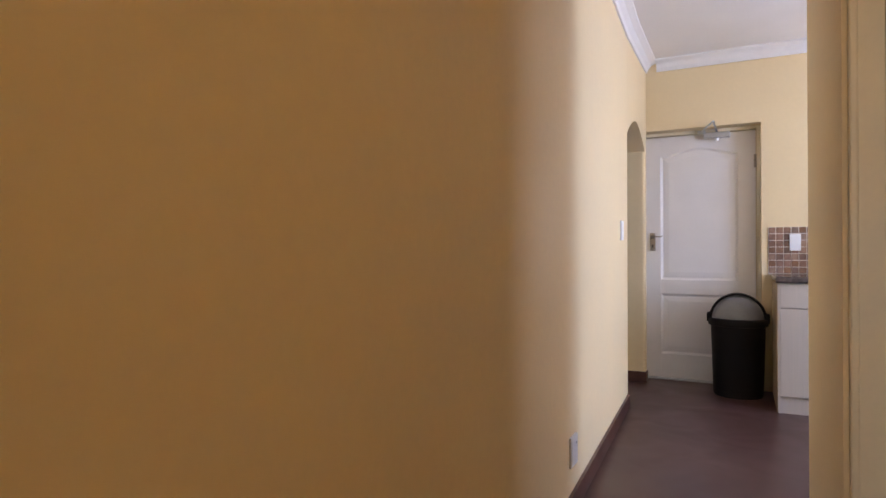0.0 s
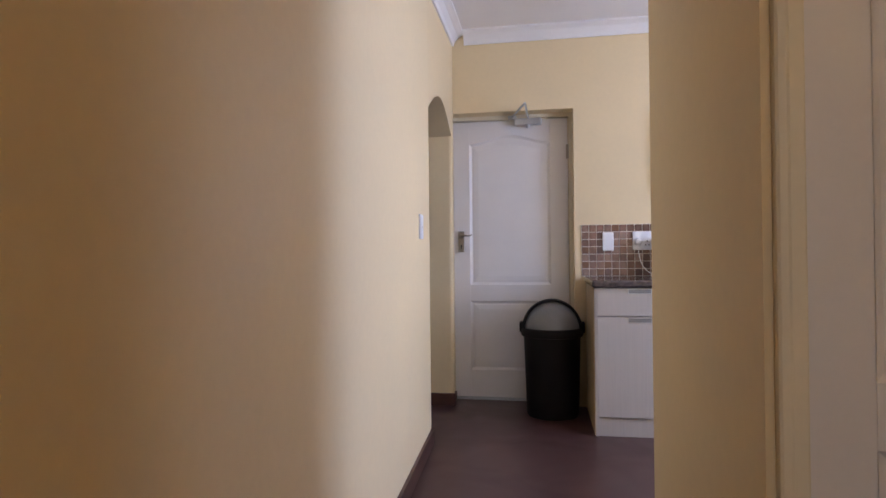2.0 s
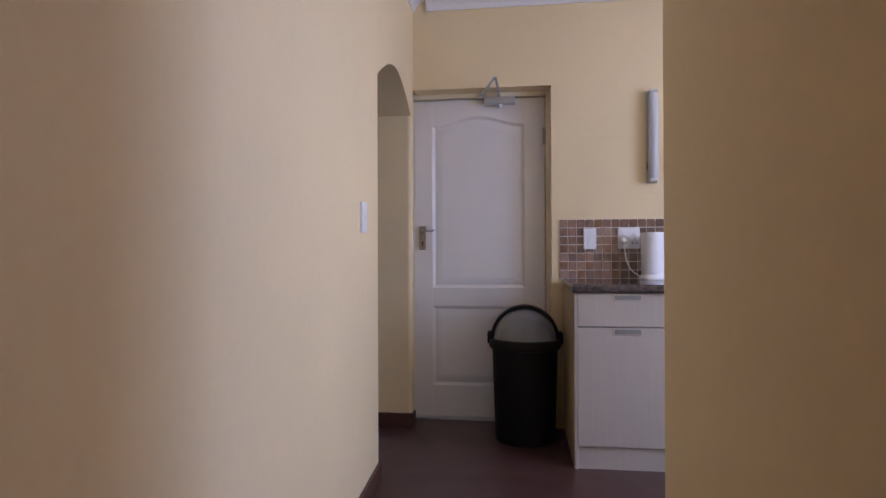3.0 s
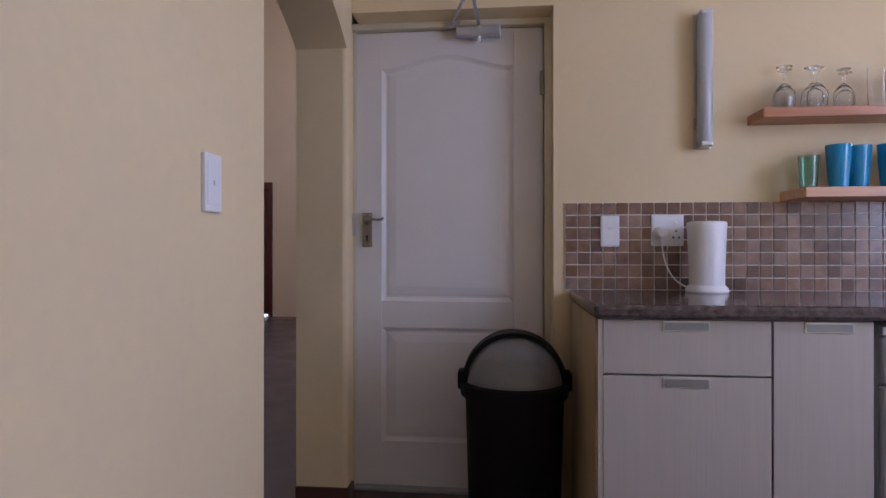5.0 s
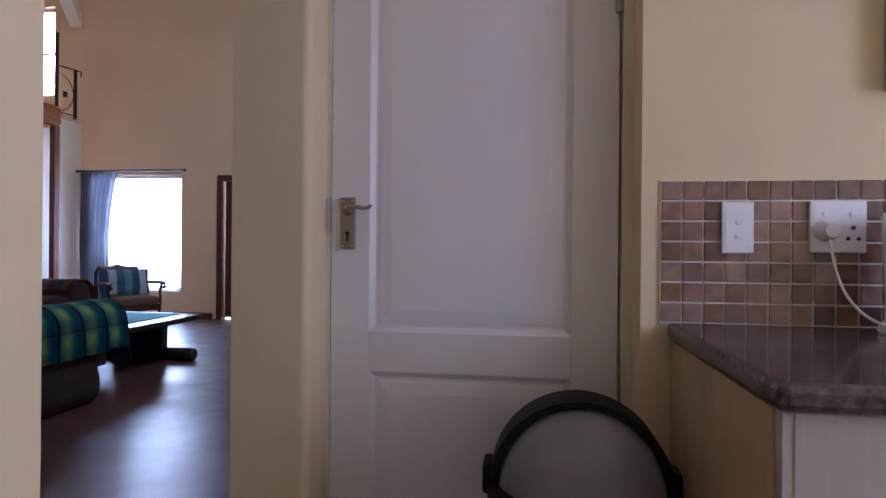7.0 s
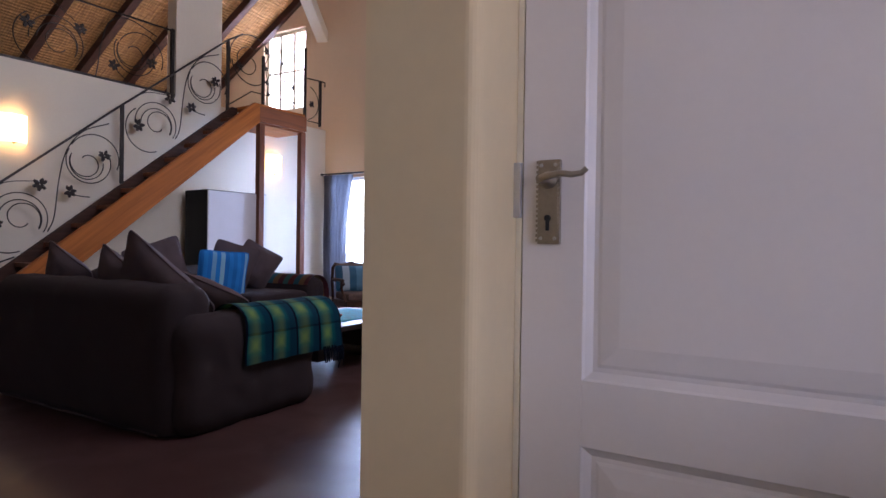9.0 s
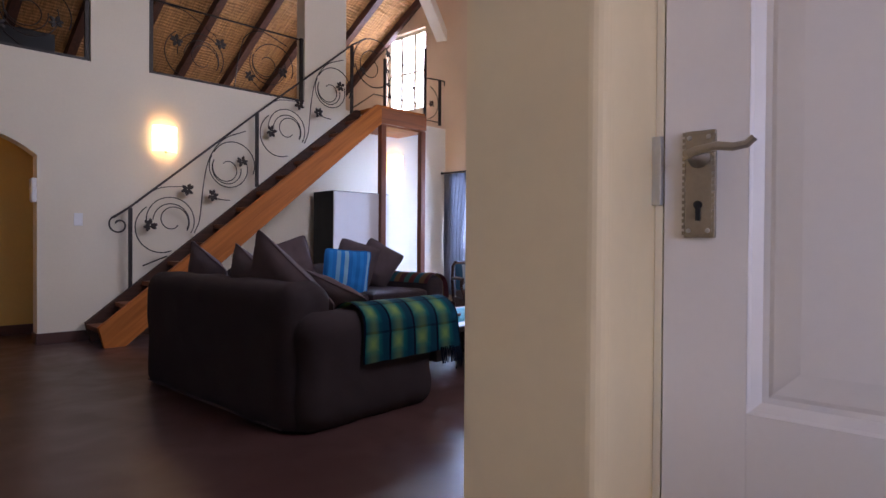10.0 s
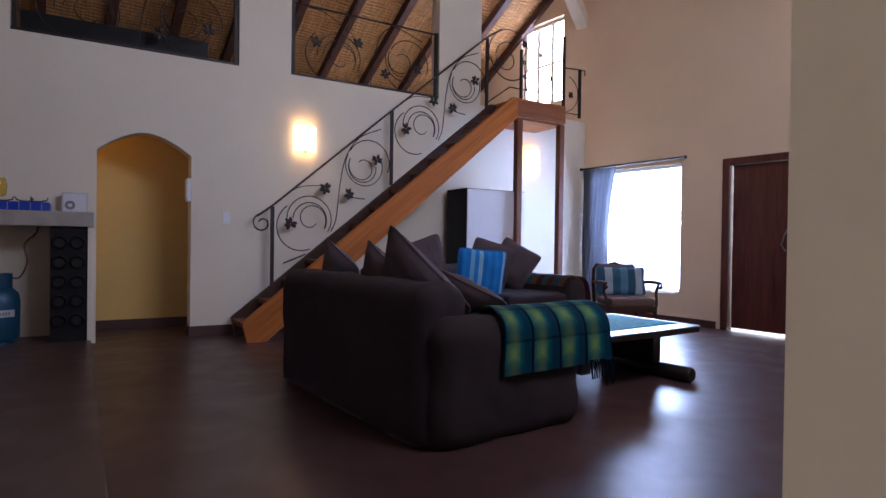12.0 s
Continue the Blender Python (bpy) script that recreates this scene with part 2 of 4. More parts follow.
def reed():
    """Woven reed ceiling: fine ribs and blotches of straw colour."""
    m = wood("reed_ceiling", (0.52, 0.27, 0.10), 0.85, (2, 26, 2), 0.5)
    n, l = m.node_tree.nodes, m.node_tree.links
    tc = n.new("ShaderNodeTexCoord")
    w = n.new("ShaderNodeTexWave")
    w.wave_type, w.bands_direction = "BANDS", "X"
    w.inputs["Scale"].default_value, w.inputs["Distortion"].default_value = 7, 3
    l.new(tc.outputs["Object"], w.inputs["Vector"])
    bp = n.new("ShaderNodeBump")
    bp.inputs["Strength"].default_value, bp.inputs["Distance"].default_value = 0.8, 0.02
    l.new(w.outputs["Fac"], bp.inputs["Height"])
    l.new(bp.outputs[0], n["Principled BSDF"].inputs["Normal"])
    return m


PLAID = plaid("green_blue_tartan")
BLUESTRIPE = stripes("blue_striped_cloth", 1.5, [(0.012, 0.16, 0.46), (0.015, 0.22, 0.58), (0.012, 0.17, 0.50), (0.16, 0.36, 0.56), (0.015, 0.20, 0.55), (0.22, 0.44, 0.60), (0.012, 0.15, 0.45), (0.015, 0.21, 0.56)])
GREYSTRIPE = stripes("grey_patterned_cloth", 1.6, [(0.03, 0.09, 0.14), (0.36, 0.42, 0.46), (0.04, 0.12, 0.18), (0.10, 0.22, 0.30)])
PATCH = stripes("patchwork_cloth", 2.5, [(0.16, 0.035, 0.03), (0.03, 0.12, 0.15), (0.20, 0.11, 0.05), (0.10, 0.025, 0.03), (0.05, 0.14, 0.12)])
REED = reed()
for m_ in (PINE, DARKW, SOFA, CUSH, POSTW, BLACKW, BLACKP, TEAL, PLAID, BLUESTRIPE, GREYSTRIPE):
    m_.node_tree.nodes["Principled BSDF"].inputs["Specular IOR Level"].default_value = 0.2

# ---- mesh helpers ----


def part(name, bm, mat, parent=None, label="", smooth=False):
    bmesh.ops.recalc_face_normals(bm, faces=bm.faces)
    me = bpy.data.meshes.new(name)
    if smooth:
        for f in bm.faces:
            f.smooth = True
    bm.to_mesh(me)
    bm.free()
    me.materials.append(mat)
    ob = new(name, me)
    if smooth:
        me.set_sharp_from_angle(angle=radians(45))
    if parent:
        ob.parent = parent
    if label:
        ob["label"] = label
    return ob


def thing(name, label, category, m=None, group=""):
    ob = tagged(new(name), label, category, group)
    ob.empty_display_size = 0.1
    if m is not None:
        ob.matrix_world = m
    return ob


def structure(name, bm, mat, label="", m=None, category="", smooth=False):
    ob = part(name, bm, mat, smooth=smooth)
    tagged(ob, label, category or name.split("_")[0], kind="structure")
    if m is not None:
        ob.matrix_world = m
    return ob


def box(x0, x1, y0, y1, z0, z1, bevel=0.0, bm=None, seg=2):
    own = bmesh.new()
    bmesh.ops.create_cube(own, size=1)
    for v in own.verts:
        v.co = Vector((x0 + (v.co.x + 0.5) * (x1 - x0), y0 + (v.co.y + 0.5) * (y1 - y0), z0 + (v.co.z + 0.5) * (z1 - z0)))
    if bevel:
        bmesh.ops.bevel(own, geom=own.edges[:], offset=bevel, segments=seg, profile=0.5, affect="EDGES")
    if bm is None:
        return own
    return merge(bm, own)


def merge(bm, other):
    me = bpy.data.meshes.new("tmp")
    other.to_mesh(me)
    other.free()
    bm.from_mesh(me)
    bpy.data.meshes.remove(me)
    return bm


def prism(pts, axis, a0, a1, bm=None, bevel=0.0):
    """A plane outline pushed along an axis; pts are the other two coordinates in order."""
    own = bmesh.new()

    def place(p, a):
        return {"x": (a, p[0], p[1]), "y": (p[0], a, p[1]), "z": (p[0], p[1], a)}[axis]
    lo = [own.verts.new(place(p, a0)) for p in pts]
    hi = [own.verts.new(place(p, a1)) for p in pts]
    own.faces.new(lo)
    own.faces.new(hi)
    for i in range(len(pts)):
        j = (i + 1) % len(pts)
        own.faces.new((lo[i], lo[j], hi[j], hi[i]))
    if bevel:
        bmesh.ops.bevel(own, geom=own.edges[:], offset=bevel, segments=2, profile=0.5, affect="EDGES")
    return own if bm is None else merge(bm, own)


def lathe(profile, seg=24, bm=None, cx=0.0, cy=0.0):
    """Turned body from (radius, height) pairs."""
    own = bmesh.new()
    rings = []
    for r, z in profile:
        if r < 1e-5:
            rings.append([own.verts.new((cx, cy, z))])
        else:
            rings.append([own.verts.new((cx + r * math.cos(2 * math.pi * i / seg), cy + r * math.sin(2 * math.pi * i / seg), z)) for i in range(seg)])
    for a, b in zip(rings, rings[1:]):
        for i in range(seg):
            j = (i + 1) % seg
            if len(a) == 1 and len(b) == 1:
                continue
            if len(a) == 1:
                own.faces.new((a[0], b[i], b[j]))
            elif len(b) == 1:
                own.faces.new((a[i], b[0], a[j]))
            else:
                own.faces.new((a[i], a[j], b[j], b[i]))
    return own if bm is None else merge(bm, own)


def tube(pts, r, sides=6, bm=None, taper=0.0):
    """A round bar along a line of points."""
    own = bmesh.new()
    pts = [Vector(p) for p in pts]
    rings = []
    up = Vector((0.123, 0.456, 0.88)).normalized()
    for i, p in enumerate(pts):
        t = (pts[min(i + 1, len(pts) - 1)] - pts[max(i - 1, 0)]).normalized()
        a = t.cross(up)
        if a.length < 0.05:
            a = t.cross(Vector((1, 0, 0)))
        a.normalize()
        b = t.cross(a)
        rr = r * (1 - taper * i / max(1, len(pts) - 1))
        rings.append([own.verts.new(p + rr * (math.cos(2 * math.pi * k / sides) * a + math.sin(2 * math.pi * k / sides) * b)) for k in range(sides)])
    for a, b in zip(rings, rings[1:]):
        for k in range(sides):
            own.faces.new((a[k], a[(k + 1) % sides], b[(k + 1) % sides], b[k]))
    own.faces.new(rings[0])
    own.faces.new(rings[-1])
    return own if bm is None else merge(bm, own)


def flow(pts, n=6):
    """A smooth line through the given points."""
    p = [Vector(q) for q in pts]
    p = [2 * p[0] - p[1]] + p + [2 * p[-1] - p[-2]]
    out = []
    for a, b, c, d in zip(p, p[1:], p[2:], p[3:]):
        for i in range(n):
            t = i / n
            out.append(0.5 * (2 * b + (c - a) * t + (2 * a - 5 * b + 4 * c - d) * t * t + (3 * b - a - 3 * c + d) * t ** 3))
    return out + [p[-2]]


def soft_box(x0, x1, y0, y1, z0, z1, r, cuts=10, wobble=0.012, bm=None, puff=0.0, seed=0.0):
    """An upholstered block: rounded edges, slightly uneven cloth."""
    own = bmesh.new()
    bmesh.ops.create_cube(own, size=2)
    bmesh.ops.subdivide_edges(own, edges=own.edges[:], cuts=cuts, use_grid_fill=True)
    c = Vector(((x0 + x1) / 2, (y0 + y1) / 2, (z0 + z1) / 2))
    h = Vector(((x1 - x0) / 2, (y1 - y0) / 2, (z1 - z0) / 2))
    for v in own.verts:
        p = Vector((v.co.x * h.x, v.co.y * h.y, v.co.z * h.z))
        q = Vector([max(-(h[i] - r), min(h[i] - r, p[i])) for i in range(3)])
        d = p - q
        if d.length > 1e-6:
            p = q + d.normalized() * r
        if puff:
            k = (1 - (v.co.x) ** 2) * (1 - (v.co.y) ** 2)
            p.z += puff * k * (1 if v.co.z > 0 else -0.2)
        w = c + p
        n = noise.noise(w * 3.5 + Vector((seed, 0, 0))) + 0.5 * noise.noise(w * 9 + Vector((seed, 7, 0)))
        v.co = w + (d.normalized() if d.length > 1e-6 else Vector((0, 0, 0))) * n * wobble
    return own if bm is None else merge(bm, own)


def pillow(w, h, d, seed=0.0, n=22, piping=True):
    """A stuffed cushion lying in the xz plane, with pinched corners, a seam edge and UVs."""
    bm = bmesh.new()
    uvl = bm.loops.layers.uv.new("UVMap")
    grids = []
    for side in (1, -1):
        g = []
        for i in range(n + 1):
            row = []
            for j in range(n + 1):
                u, v = 2 * i / n - 1, 2 * j / n - 1
                pinch = 1 - 0.07 * (1 - u * u) * v * v - 0.07 * (1 - v * v) * u * u - 0.07 * (u * v) ** 6
                t = ((1 - u ** 2) * (1 - v ** 2)) ** 0.55
                t *= 1 + 0.25 * noise.noise(Vector((u * 1.7 + seed, v * 1.7, side)))
                t += 0.07 * t * noise.noise(Vector((u * 5 + seed, v * 4, side * 3)))
                row.append(bm.verts.new((u * w / 2 * pinch, side * d / 2 * t, h / 2 * v * pinch)))
            g.append(row)
        grids.append(g)
        for i in range(n):
            for j in range(n):
                q = [(i, j), (i + 1, j), (i + 1, j + 1), (i, j + 1)]
                f = bm.faces.new([g[a][b] for a, b in q])
                for lp, (a, b) in zip(f.loops, q):
                    lp[uvl].uv = (a / n, b / n)
    rim = [g[i][0].co.copy() for i in range(n)] + [g[n][j].co.copy() for j in range(n)] + [g[n - i][n].co.copy() for i in range(n)] + [g[0][n - j].co.copy() for j in range(n + 1)]
    bmesh.ops.remove_doubles(bm, verts=bm.verts[:], dist=1e-5)
    if piping:
        tube(rim, 0.006, 6, bm)
    return bm


def wall_with_holes(axis, a0, a1, p0, p1, z0, z1, holes):
    """A wall slab along x or y with rectangular openings (p from, p to, z from, z to)."""
    bm = bmesh.new()

    def b(pa, pb, za, zb):
        if pb - pa > 1e-4 and zb - za > 1e-4:
            if axis == "y":
                box(a0, a1, pa, pb, za, zb, bm=bm)
            else:
                box(pa, pb, a0, a1, za, zb, bm=bm)
    at = p0
    for h0, h1, za, zb in sorted(holes):
        b(at, h0, z0, z1)
        b(h0, h1, z0, za)
        b(h0, h1, zb, z1)
        at = h1
    b(at, p1, z0, z1)
    return bm


def arch_top(y0, y1, spring, apex, top, n=16):
    """Outline of the wall over an arched opening."""
    pts = [(y1, top), (y0, top)]
    for i in range(n + 1):
        s = i / n
        e = abs(2 * s - 1)
        pts.append((y0 + (y1 - y0) * s, spring + (apex - spring) * (1 - e ** 1.75)))
    return pts


# ---- setting: kitchen and passage ----
XL, YK, HK = 0.02, -0.14, 2.58     # left wall face, kitchen end wall face, ceiling height


def left(y):
    """The passage wall runs slightly askew."""
    return XL + 0.042 * (-1.045 - y)


bm = prism([(-0.19, -7.0), (left(-7.0), -7.0), (XL, -1.045), (-0.19, -1.045)], "z", 0.0, 5.2)
prism(arch_top(-1.045, -0.215, 1.85, 2.005, 5.2), "x", -0.19, XL, bm)
prism([(-0.19, YK), (-0.19, -0.215)] + [(XL - 0.022 + 0.022 * math.sin(radians(a)), -0.193 - 0.022 * math.cos(radians(a))) for a in range(0, 91, 15)] + [(XL, YK)], "z", 0.0, 5.2, bm)
box(-0.19, -0.014, YK, 0.10, 0.0, 5.2, bm=bm)
bmesh.ops.remove_doubles(bm, verts=bm.verts[:], dist=1e-5)
structure("wall_arch", bm, PLASTER, "cream plastered partition wall with an arched opening")
# the second opening is invented, for the end fill light
bm = wall_with_holes("x", YK, 0.10, XL, 3.4, 0, HK + 0.1, [(XL, 0.845, 0, 2.02), (2.58, 3.14, 1.24, 2.1)])
structure("wall_kitchen", bm, PLASTER, "cream plastered kitchen end wall with a door recess")
bm = wall_with_holes("y", 3.2, 3.4, -2.9, YK, 0, HK + 0.1, [(-2.3, -1.26, 0.95, 2.15)])
structure("wall_east", bm, PLASTER, "cream plastered kitchen side wall with a window opening")
bm = box(0.937, 3.2, -2.62, -2.5, 0, HK)
structure("wall_divide", bm, PLASTER, "cream plastered wall at the kitchen's near end")
bm = box(0.937, 0.965, -3.36, -2.62, 0, HK)
bm = merge(bm, wall_with_holes("x", -3.36, -3.08, 0.965, 3.2, 0, HK, [(0.965, 1.93, 0, 2.06)]))
structure("wall_pier", bm, PLASTER, "cream plastered pier beside the passage door")
# made-up wall out of view that keeps the fill light off the left wall
structure("wall_passage_stub", box(0.98, 1.08, -7.0, -5.55, 0, HK), PLASTER, "unseen stub wall added to shade the passage's left wall")
# its opening is there just for the added passage fill light
structure("wall_south", wall_with_holes("x", -7.2, -7.0, -0.2, 3.4, 0, HK + 0.1, [(1.12, 1.64, 0.45, 2.15)]), PLASTER, "cream plastered wall at the end of the passage")
structure("wall_passage", box(3.2, 3.4, -7.0, -2.9, 0, HK + 0.1), PLASTER, "cream plastered passage side wall")
structure("ceiling_kitchen", box(XL, 3.2, -7.0, YK, HK, HK + 0.1), CEIL, "smooth white painted ceiling")

cove = [(0, 0), (0.0, -0.085), (0.012, -0.085), (0.02, -0.06), (0.045, -0.03), (0.07, -0.018), (0.085, -0.012), (0.085, 0)]
bm = prism([(XL + a, HK + b) for a, b in cove], "y", -1.045, YK)
own = prism([(XL + a, HK + b) for a, b in cove], "y", -7.0, -1.045)
for v in own.verts:
    v.co.x += left(v.co.y) - XL
merge(bm, own)
structure("trim_cornice_left", bm, CEIL, "white moulded ceiling cornice", category="cornice")
bm = prism([(YK - a, HK + b) for a, b in cove], "x", XL + 0.085, 3.2)
structure("trim_cornice_end", bm, CEIL, "white moulded ceiling cornice", category="cornice")
for nm, b in (("baseboard_stub_end", (XL, XL + 0.012, YK - 0.012, YK, 0, 0.085)), ("baseboard_jamb", (-0.19, XL + 0.012, -0.229, -0.215, 0, 0.085)),
              ("baseboard_jamb_near", (-0.19, XL + 0.012, -1.045, -1.031, 0, 0.085)), ("baseboard_stub", (XL, XL + 0.012, -0.215, YK - 0.012, 0, 0.085)),
              ("baseboard_pier", (0.923, 0.937, -3.36, -2.5, 0, 0.085))):
    structure(nm, box(*b, bevel=0.003), SKIRT, "dark brown painted skirting", category="skirting")

bm = prism([(left(-7.0), -7.0), (left(-7.0) + 0.014, -7.0), (XL + 0.014, -1.045), (XL, -1.045)], "z", 0, 0.085)
structure("baseboard_left", bm, SKIRT, "dark brown painted skirting", category="skirting")

# ---- setting: ground, floors ----
structure("ground", box(-600, 600, -600, 600, -0.35, -0.25), GRASS, "dry open ground around the house")
structure("floor", box(-10.4, 3.4, -7.2, 6.75, -0.2, 0.0), FLOOR, "polished dark red-brown cement floor")

# ---- setting: lounge ----
MW = Matrix.Translation((-6.62, 0, 0)) @ Matrix.Rotation(-math.atan(0.07), 4, "Z")  # frame of the stair wall: x out, y along, z up
ZL = 2.90


def wl(x, y, z, rz=0):
    return MW @ pose(x, y, z, 0, 0, rz)


bm = box(-0.2, 0, -5.5, -0.03, 0, ZL)
prism(arch_top(-0.03, 0.82, 1.88, 2.08, ZL), "x", -0.2, 0, bm)
box(-0.2, 0, 0.82, 6.6, 0, ZL, bm=bm)
box(-0.2, 0, -5.5, -0.72, ZL, 5.9, bm=bm)
box(-0.2, 0, 1.29, 1.86, ZL, 5.9, bm=bm)
box(-0.2, 0, 3.81, 4.47, ZL, 5.9, bm=bm)
bmesh.ops.remove_doubles(bm, verts=bm.verts[:], dist=1e-5)
structure("wall_stairs", bm, PALE, "pale plastered two-storey wall with loft openings and an arch", MW)
bm = wall_with_holes("x", 6.42, 6.62, -10.4, -0.2, 0, 7.4, [(-6.0, -4.53, 0.38, 2.12), (-7.62, -6.64, 3.32, 4.70), (-3.94, -3.02, 0.0, 2.06)])
structure("wall_front", bm, PEACH, "peach plastered tall wall with windows and a door")
structure("wall_back", box(-10.4, -0.2, -5.7, -5.5, 0, 7.4), PALE, "pale plastered wall at the far end of the lounge")
structure("wall_west", box(-10.6, -10.4, -5.7, 6.62, 0, 3.2), PALE, "pale plastered outer wall behind the loft")
# the opening is made up, only to hold the high fill light
bm = wall_with_holes("y", -0.2, XL, 0.10, 6.42, 0, 5.2, [(1.2, 4.2, 3.0, 4.6)])
structure("wall_partition", bm, PLASTER, "cream plastered partition wall")
# small lobby behind the stair wall's arch
for nm, b in (("wall_lobby_back", (-1.05, -0.9, -1.2, 2.2)), ("wall_lobby_near", (-0.9, -0.2, -1.2, -1.05)), ("wall_lobby_far", (-0.9, -0.2, 2.05, 2.2))):
    structure(nm, box(*b, 0, ZL - 0.2), AMBER, "amber plastered lobby wall behind the arch", MW)
structure("loft_floor", box(-3.6, -0.0, -5.5, 6.35, ZL - 0.2, ZL - 0.01), PALE, "plastered loft floor slab", wl(-0.2, 0, 0), category="floor")
# reed ceiling on two slopes
bm = bmesh.new()
prism([(-10.5, 2.92), (-3.3, 7.3), (-3.3, 7.36), (-10.5, 2.98)], "y", -5.6, 6.62, bm)
prism([(-3.3, 7.3), (0.1, 5.2), (0.1, 5.26), (-3.3, 7.36)], "y", -5.6, 6.62, bm)
structure("ceiling_reed", bm, REED, "woven reed ceiling under a pitched roof")
for i in range(16):
    y = -5.0 + i * 0.76
    bm = prism([(-10.4, 2.84), (-3.3, 7.16), (-3.3, 7.32), (-10.4, 3.0)], "y", y - 0.055, y + 0.055)
    ob = structure("roof_beam", bm, BEAM, "dark wooden roof beam under reed ceiling", category="beam")
bm = bmesh.new()
own = box(-0.09, 0.09, -0.09, 0.09, 0, 2.1, bevel=0.01)
own.transform(look((-6.25, 6.42, 4.42), (-5.5, 4.6, 5.4)) @ Matrix.Scale(-1, 4, (0, 0, 1)))
structure("trim_roof_brace", own, PALE, "white plastered roof brace", category="beam")

for nm, b in (("baseboard_stairs", (0, 0.015, 0.82, 6.3, 0, 0.11)), ("baseboard_lobby", (-0.9, -0.885, -1.0, 2.0, 0, 0.11)), ("baseboard_reveal", (-0.2, 0.013, 0.806, 0.82, 0, 0.11))):
    structure(nm, box(*b, bevel=0.003), SKIRT, "dark brown painted skirting", MW, category="skirting")
for nm, b in (("baseboard_front", (-6.1, -4.02, 6.405, 6.42, 0, 0.09)),):
    structure(nm, box(*b, bevel=0.003), SKIRT, "dark brown painted skirting", category="skirting")
structure("floor_step", box(0, 6.3, -5.0, -0.075, 0.0, 0.10, bevel=0.008), FLOOR, "low raised cement floor platform", MW, category="floor")

# ---- doors ----


def panel_door(name, w, h, label, mat=DOORW, side=1):
    """A moulded door, latch at x=0, face towards -y, with an arched upper panel and a lower panel."""
    d = thing(name, label, "door")
    d["kind"] = "structure"
    x0, x1, n = 0.115, w - 0.125, 16
    part("leaf", box(0, w, 0.026, 0.045, 0.012, h), mat, d)
    part("stile", box(0, x0, 0.012, 0.026, 0.012, h, bevel=0.0015), mat, d)
    part("stile", box(x1, w, 0.012, 0.026, 0.012, h, bevel=0.0015), mat, d)
    part("rail", box(x0, x1, 0.012, 0.026, 0.012, 0.205), mat, d)
    part("rail", box(x0, x1, 0.012, 0.026, 0.70, 0.815), mat, d)

    def crown(x, arch):
        e = abs(2 * (x - x0) / (x1 - x0) - 1)
        return arch * (0.5 + 0.5 * math.cos(math.pi * min(1, e)))
    top = [(x0, h), (x1, h)] + [(x1 + (x0 - x1) * i / n, 1.83 + crown(x1 + (x0 - x1) * i / n, 0.055)) for i in range(n + 1)]
    part("rail", prism(top, "y", 0.012, 0.026), mat, d)

    def panel(z0, z1, arch, nm):
        rings = []
        for inset, depth in ((0.0, 0.0115), (0.004, 0.015), (0.016, 0.0225), (0.024, 0.0225), (0.030, 0.0205), (0.062, 0.0165), (0.068, 0.0165)):
            pts = [(x0 + inset, z0 + inset), (x1 - inset, z0 + inset)]
            for i in range(n + 1):
                x = x1 - inset - i / n * (x1 - x0 - 2 * inset)
                pts.append((x, z1 - inset + crown(x, arch)))
            rings.append([(p[0], depth, p[1]) for p in pts])
        bm = bmesh.new()
        vs = [[bm.verts.new(p) for p in r] for r in rings]
        for a, b in zip(vs, vs[1:]):
            for i in range(len(a)):
                j = (i + 1) % len(a)
                bm.faces.new((a[i], a[j], b[j], b[i]))
        bm.faces.new(vs[-1])
        return part(nm, bm, mat, d, "moulded raised panel")
    panel(0.815, 1.83, 0.055, "upper_panel")
    panel(0.205, 0.70, 0.0, "lower_panel")
    return d


def lock_set(door):
    pl = part("lock_plate", box(0.032, 0.074, 0.002, 0.0115, 1.052, 1.202, bevel=0.002), BRASS, door, "worn nickel lock plate")
    bm = box(0.035, 0.071, -0.001, 0.0018, 1.056, 1.198, bevel=0.001)
    part("raised_border", bm, BRASS, pl)
    bm = bmesh.new()
    for i in range(17):
        for x in (0.033, 0.073):
            box(x - 0.002, x + 0.002, -0.002, 0.003, 1.056 + i * 0.0087, 1.061 + i * 0.0087, bm=bm)
    part("beaded_edge", bm, BRASS, pl)
    # no opening is cut: black solids paint the keyhole's shade
    bm = lathe([(0, 0), (0.0058, 0), (0.0058, 0.004), (0, 0.004)], 14)
    bm.transform(pose(0.053, 0.0, 1.098, 90))
    box(0.0502, 0.0558, -0.0042, -0.001, 1.076, 1.098, bm=bm)
    part("keyhole", bm, HOLESHADE, pl)
    for z in (1.062, 1.192):
        for x in (0.040, 0.066):
            bm = lathe([(0, 0.003), (0.003, 0.002), (0.0035, 0)], 10)
            bm.transform(pose(x, -0.001, z, 90))
            part("screw", bm, STEEL, pl, smooth=True)
    bm = lathe([(0.0, 0.04), (0.008, 0.04), (0.009, 0.012), (0.014, 0.006), (0.016, 0.0)], 16)
    bm.transform(pose(0.053, -0.001, 1.165, 90))
    tube([(0.053, -0.038, 1.165), (0.07, -0.042, 1.168), (0.09, -0.044, 1.171), (0.11, -0.043, 1.168), (0.125, -0.041, 1.170), (0.134, -0.04, 1.178)], 0.0065, 8, bm, 0.25)
    part("lever_handle", bm, BRASS, door, "worn nickel lever handle", smooth=True)


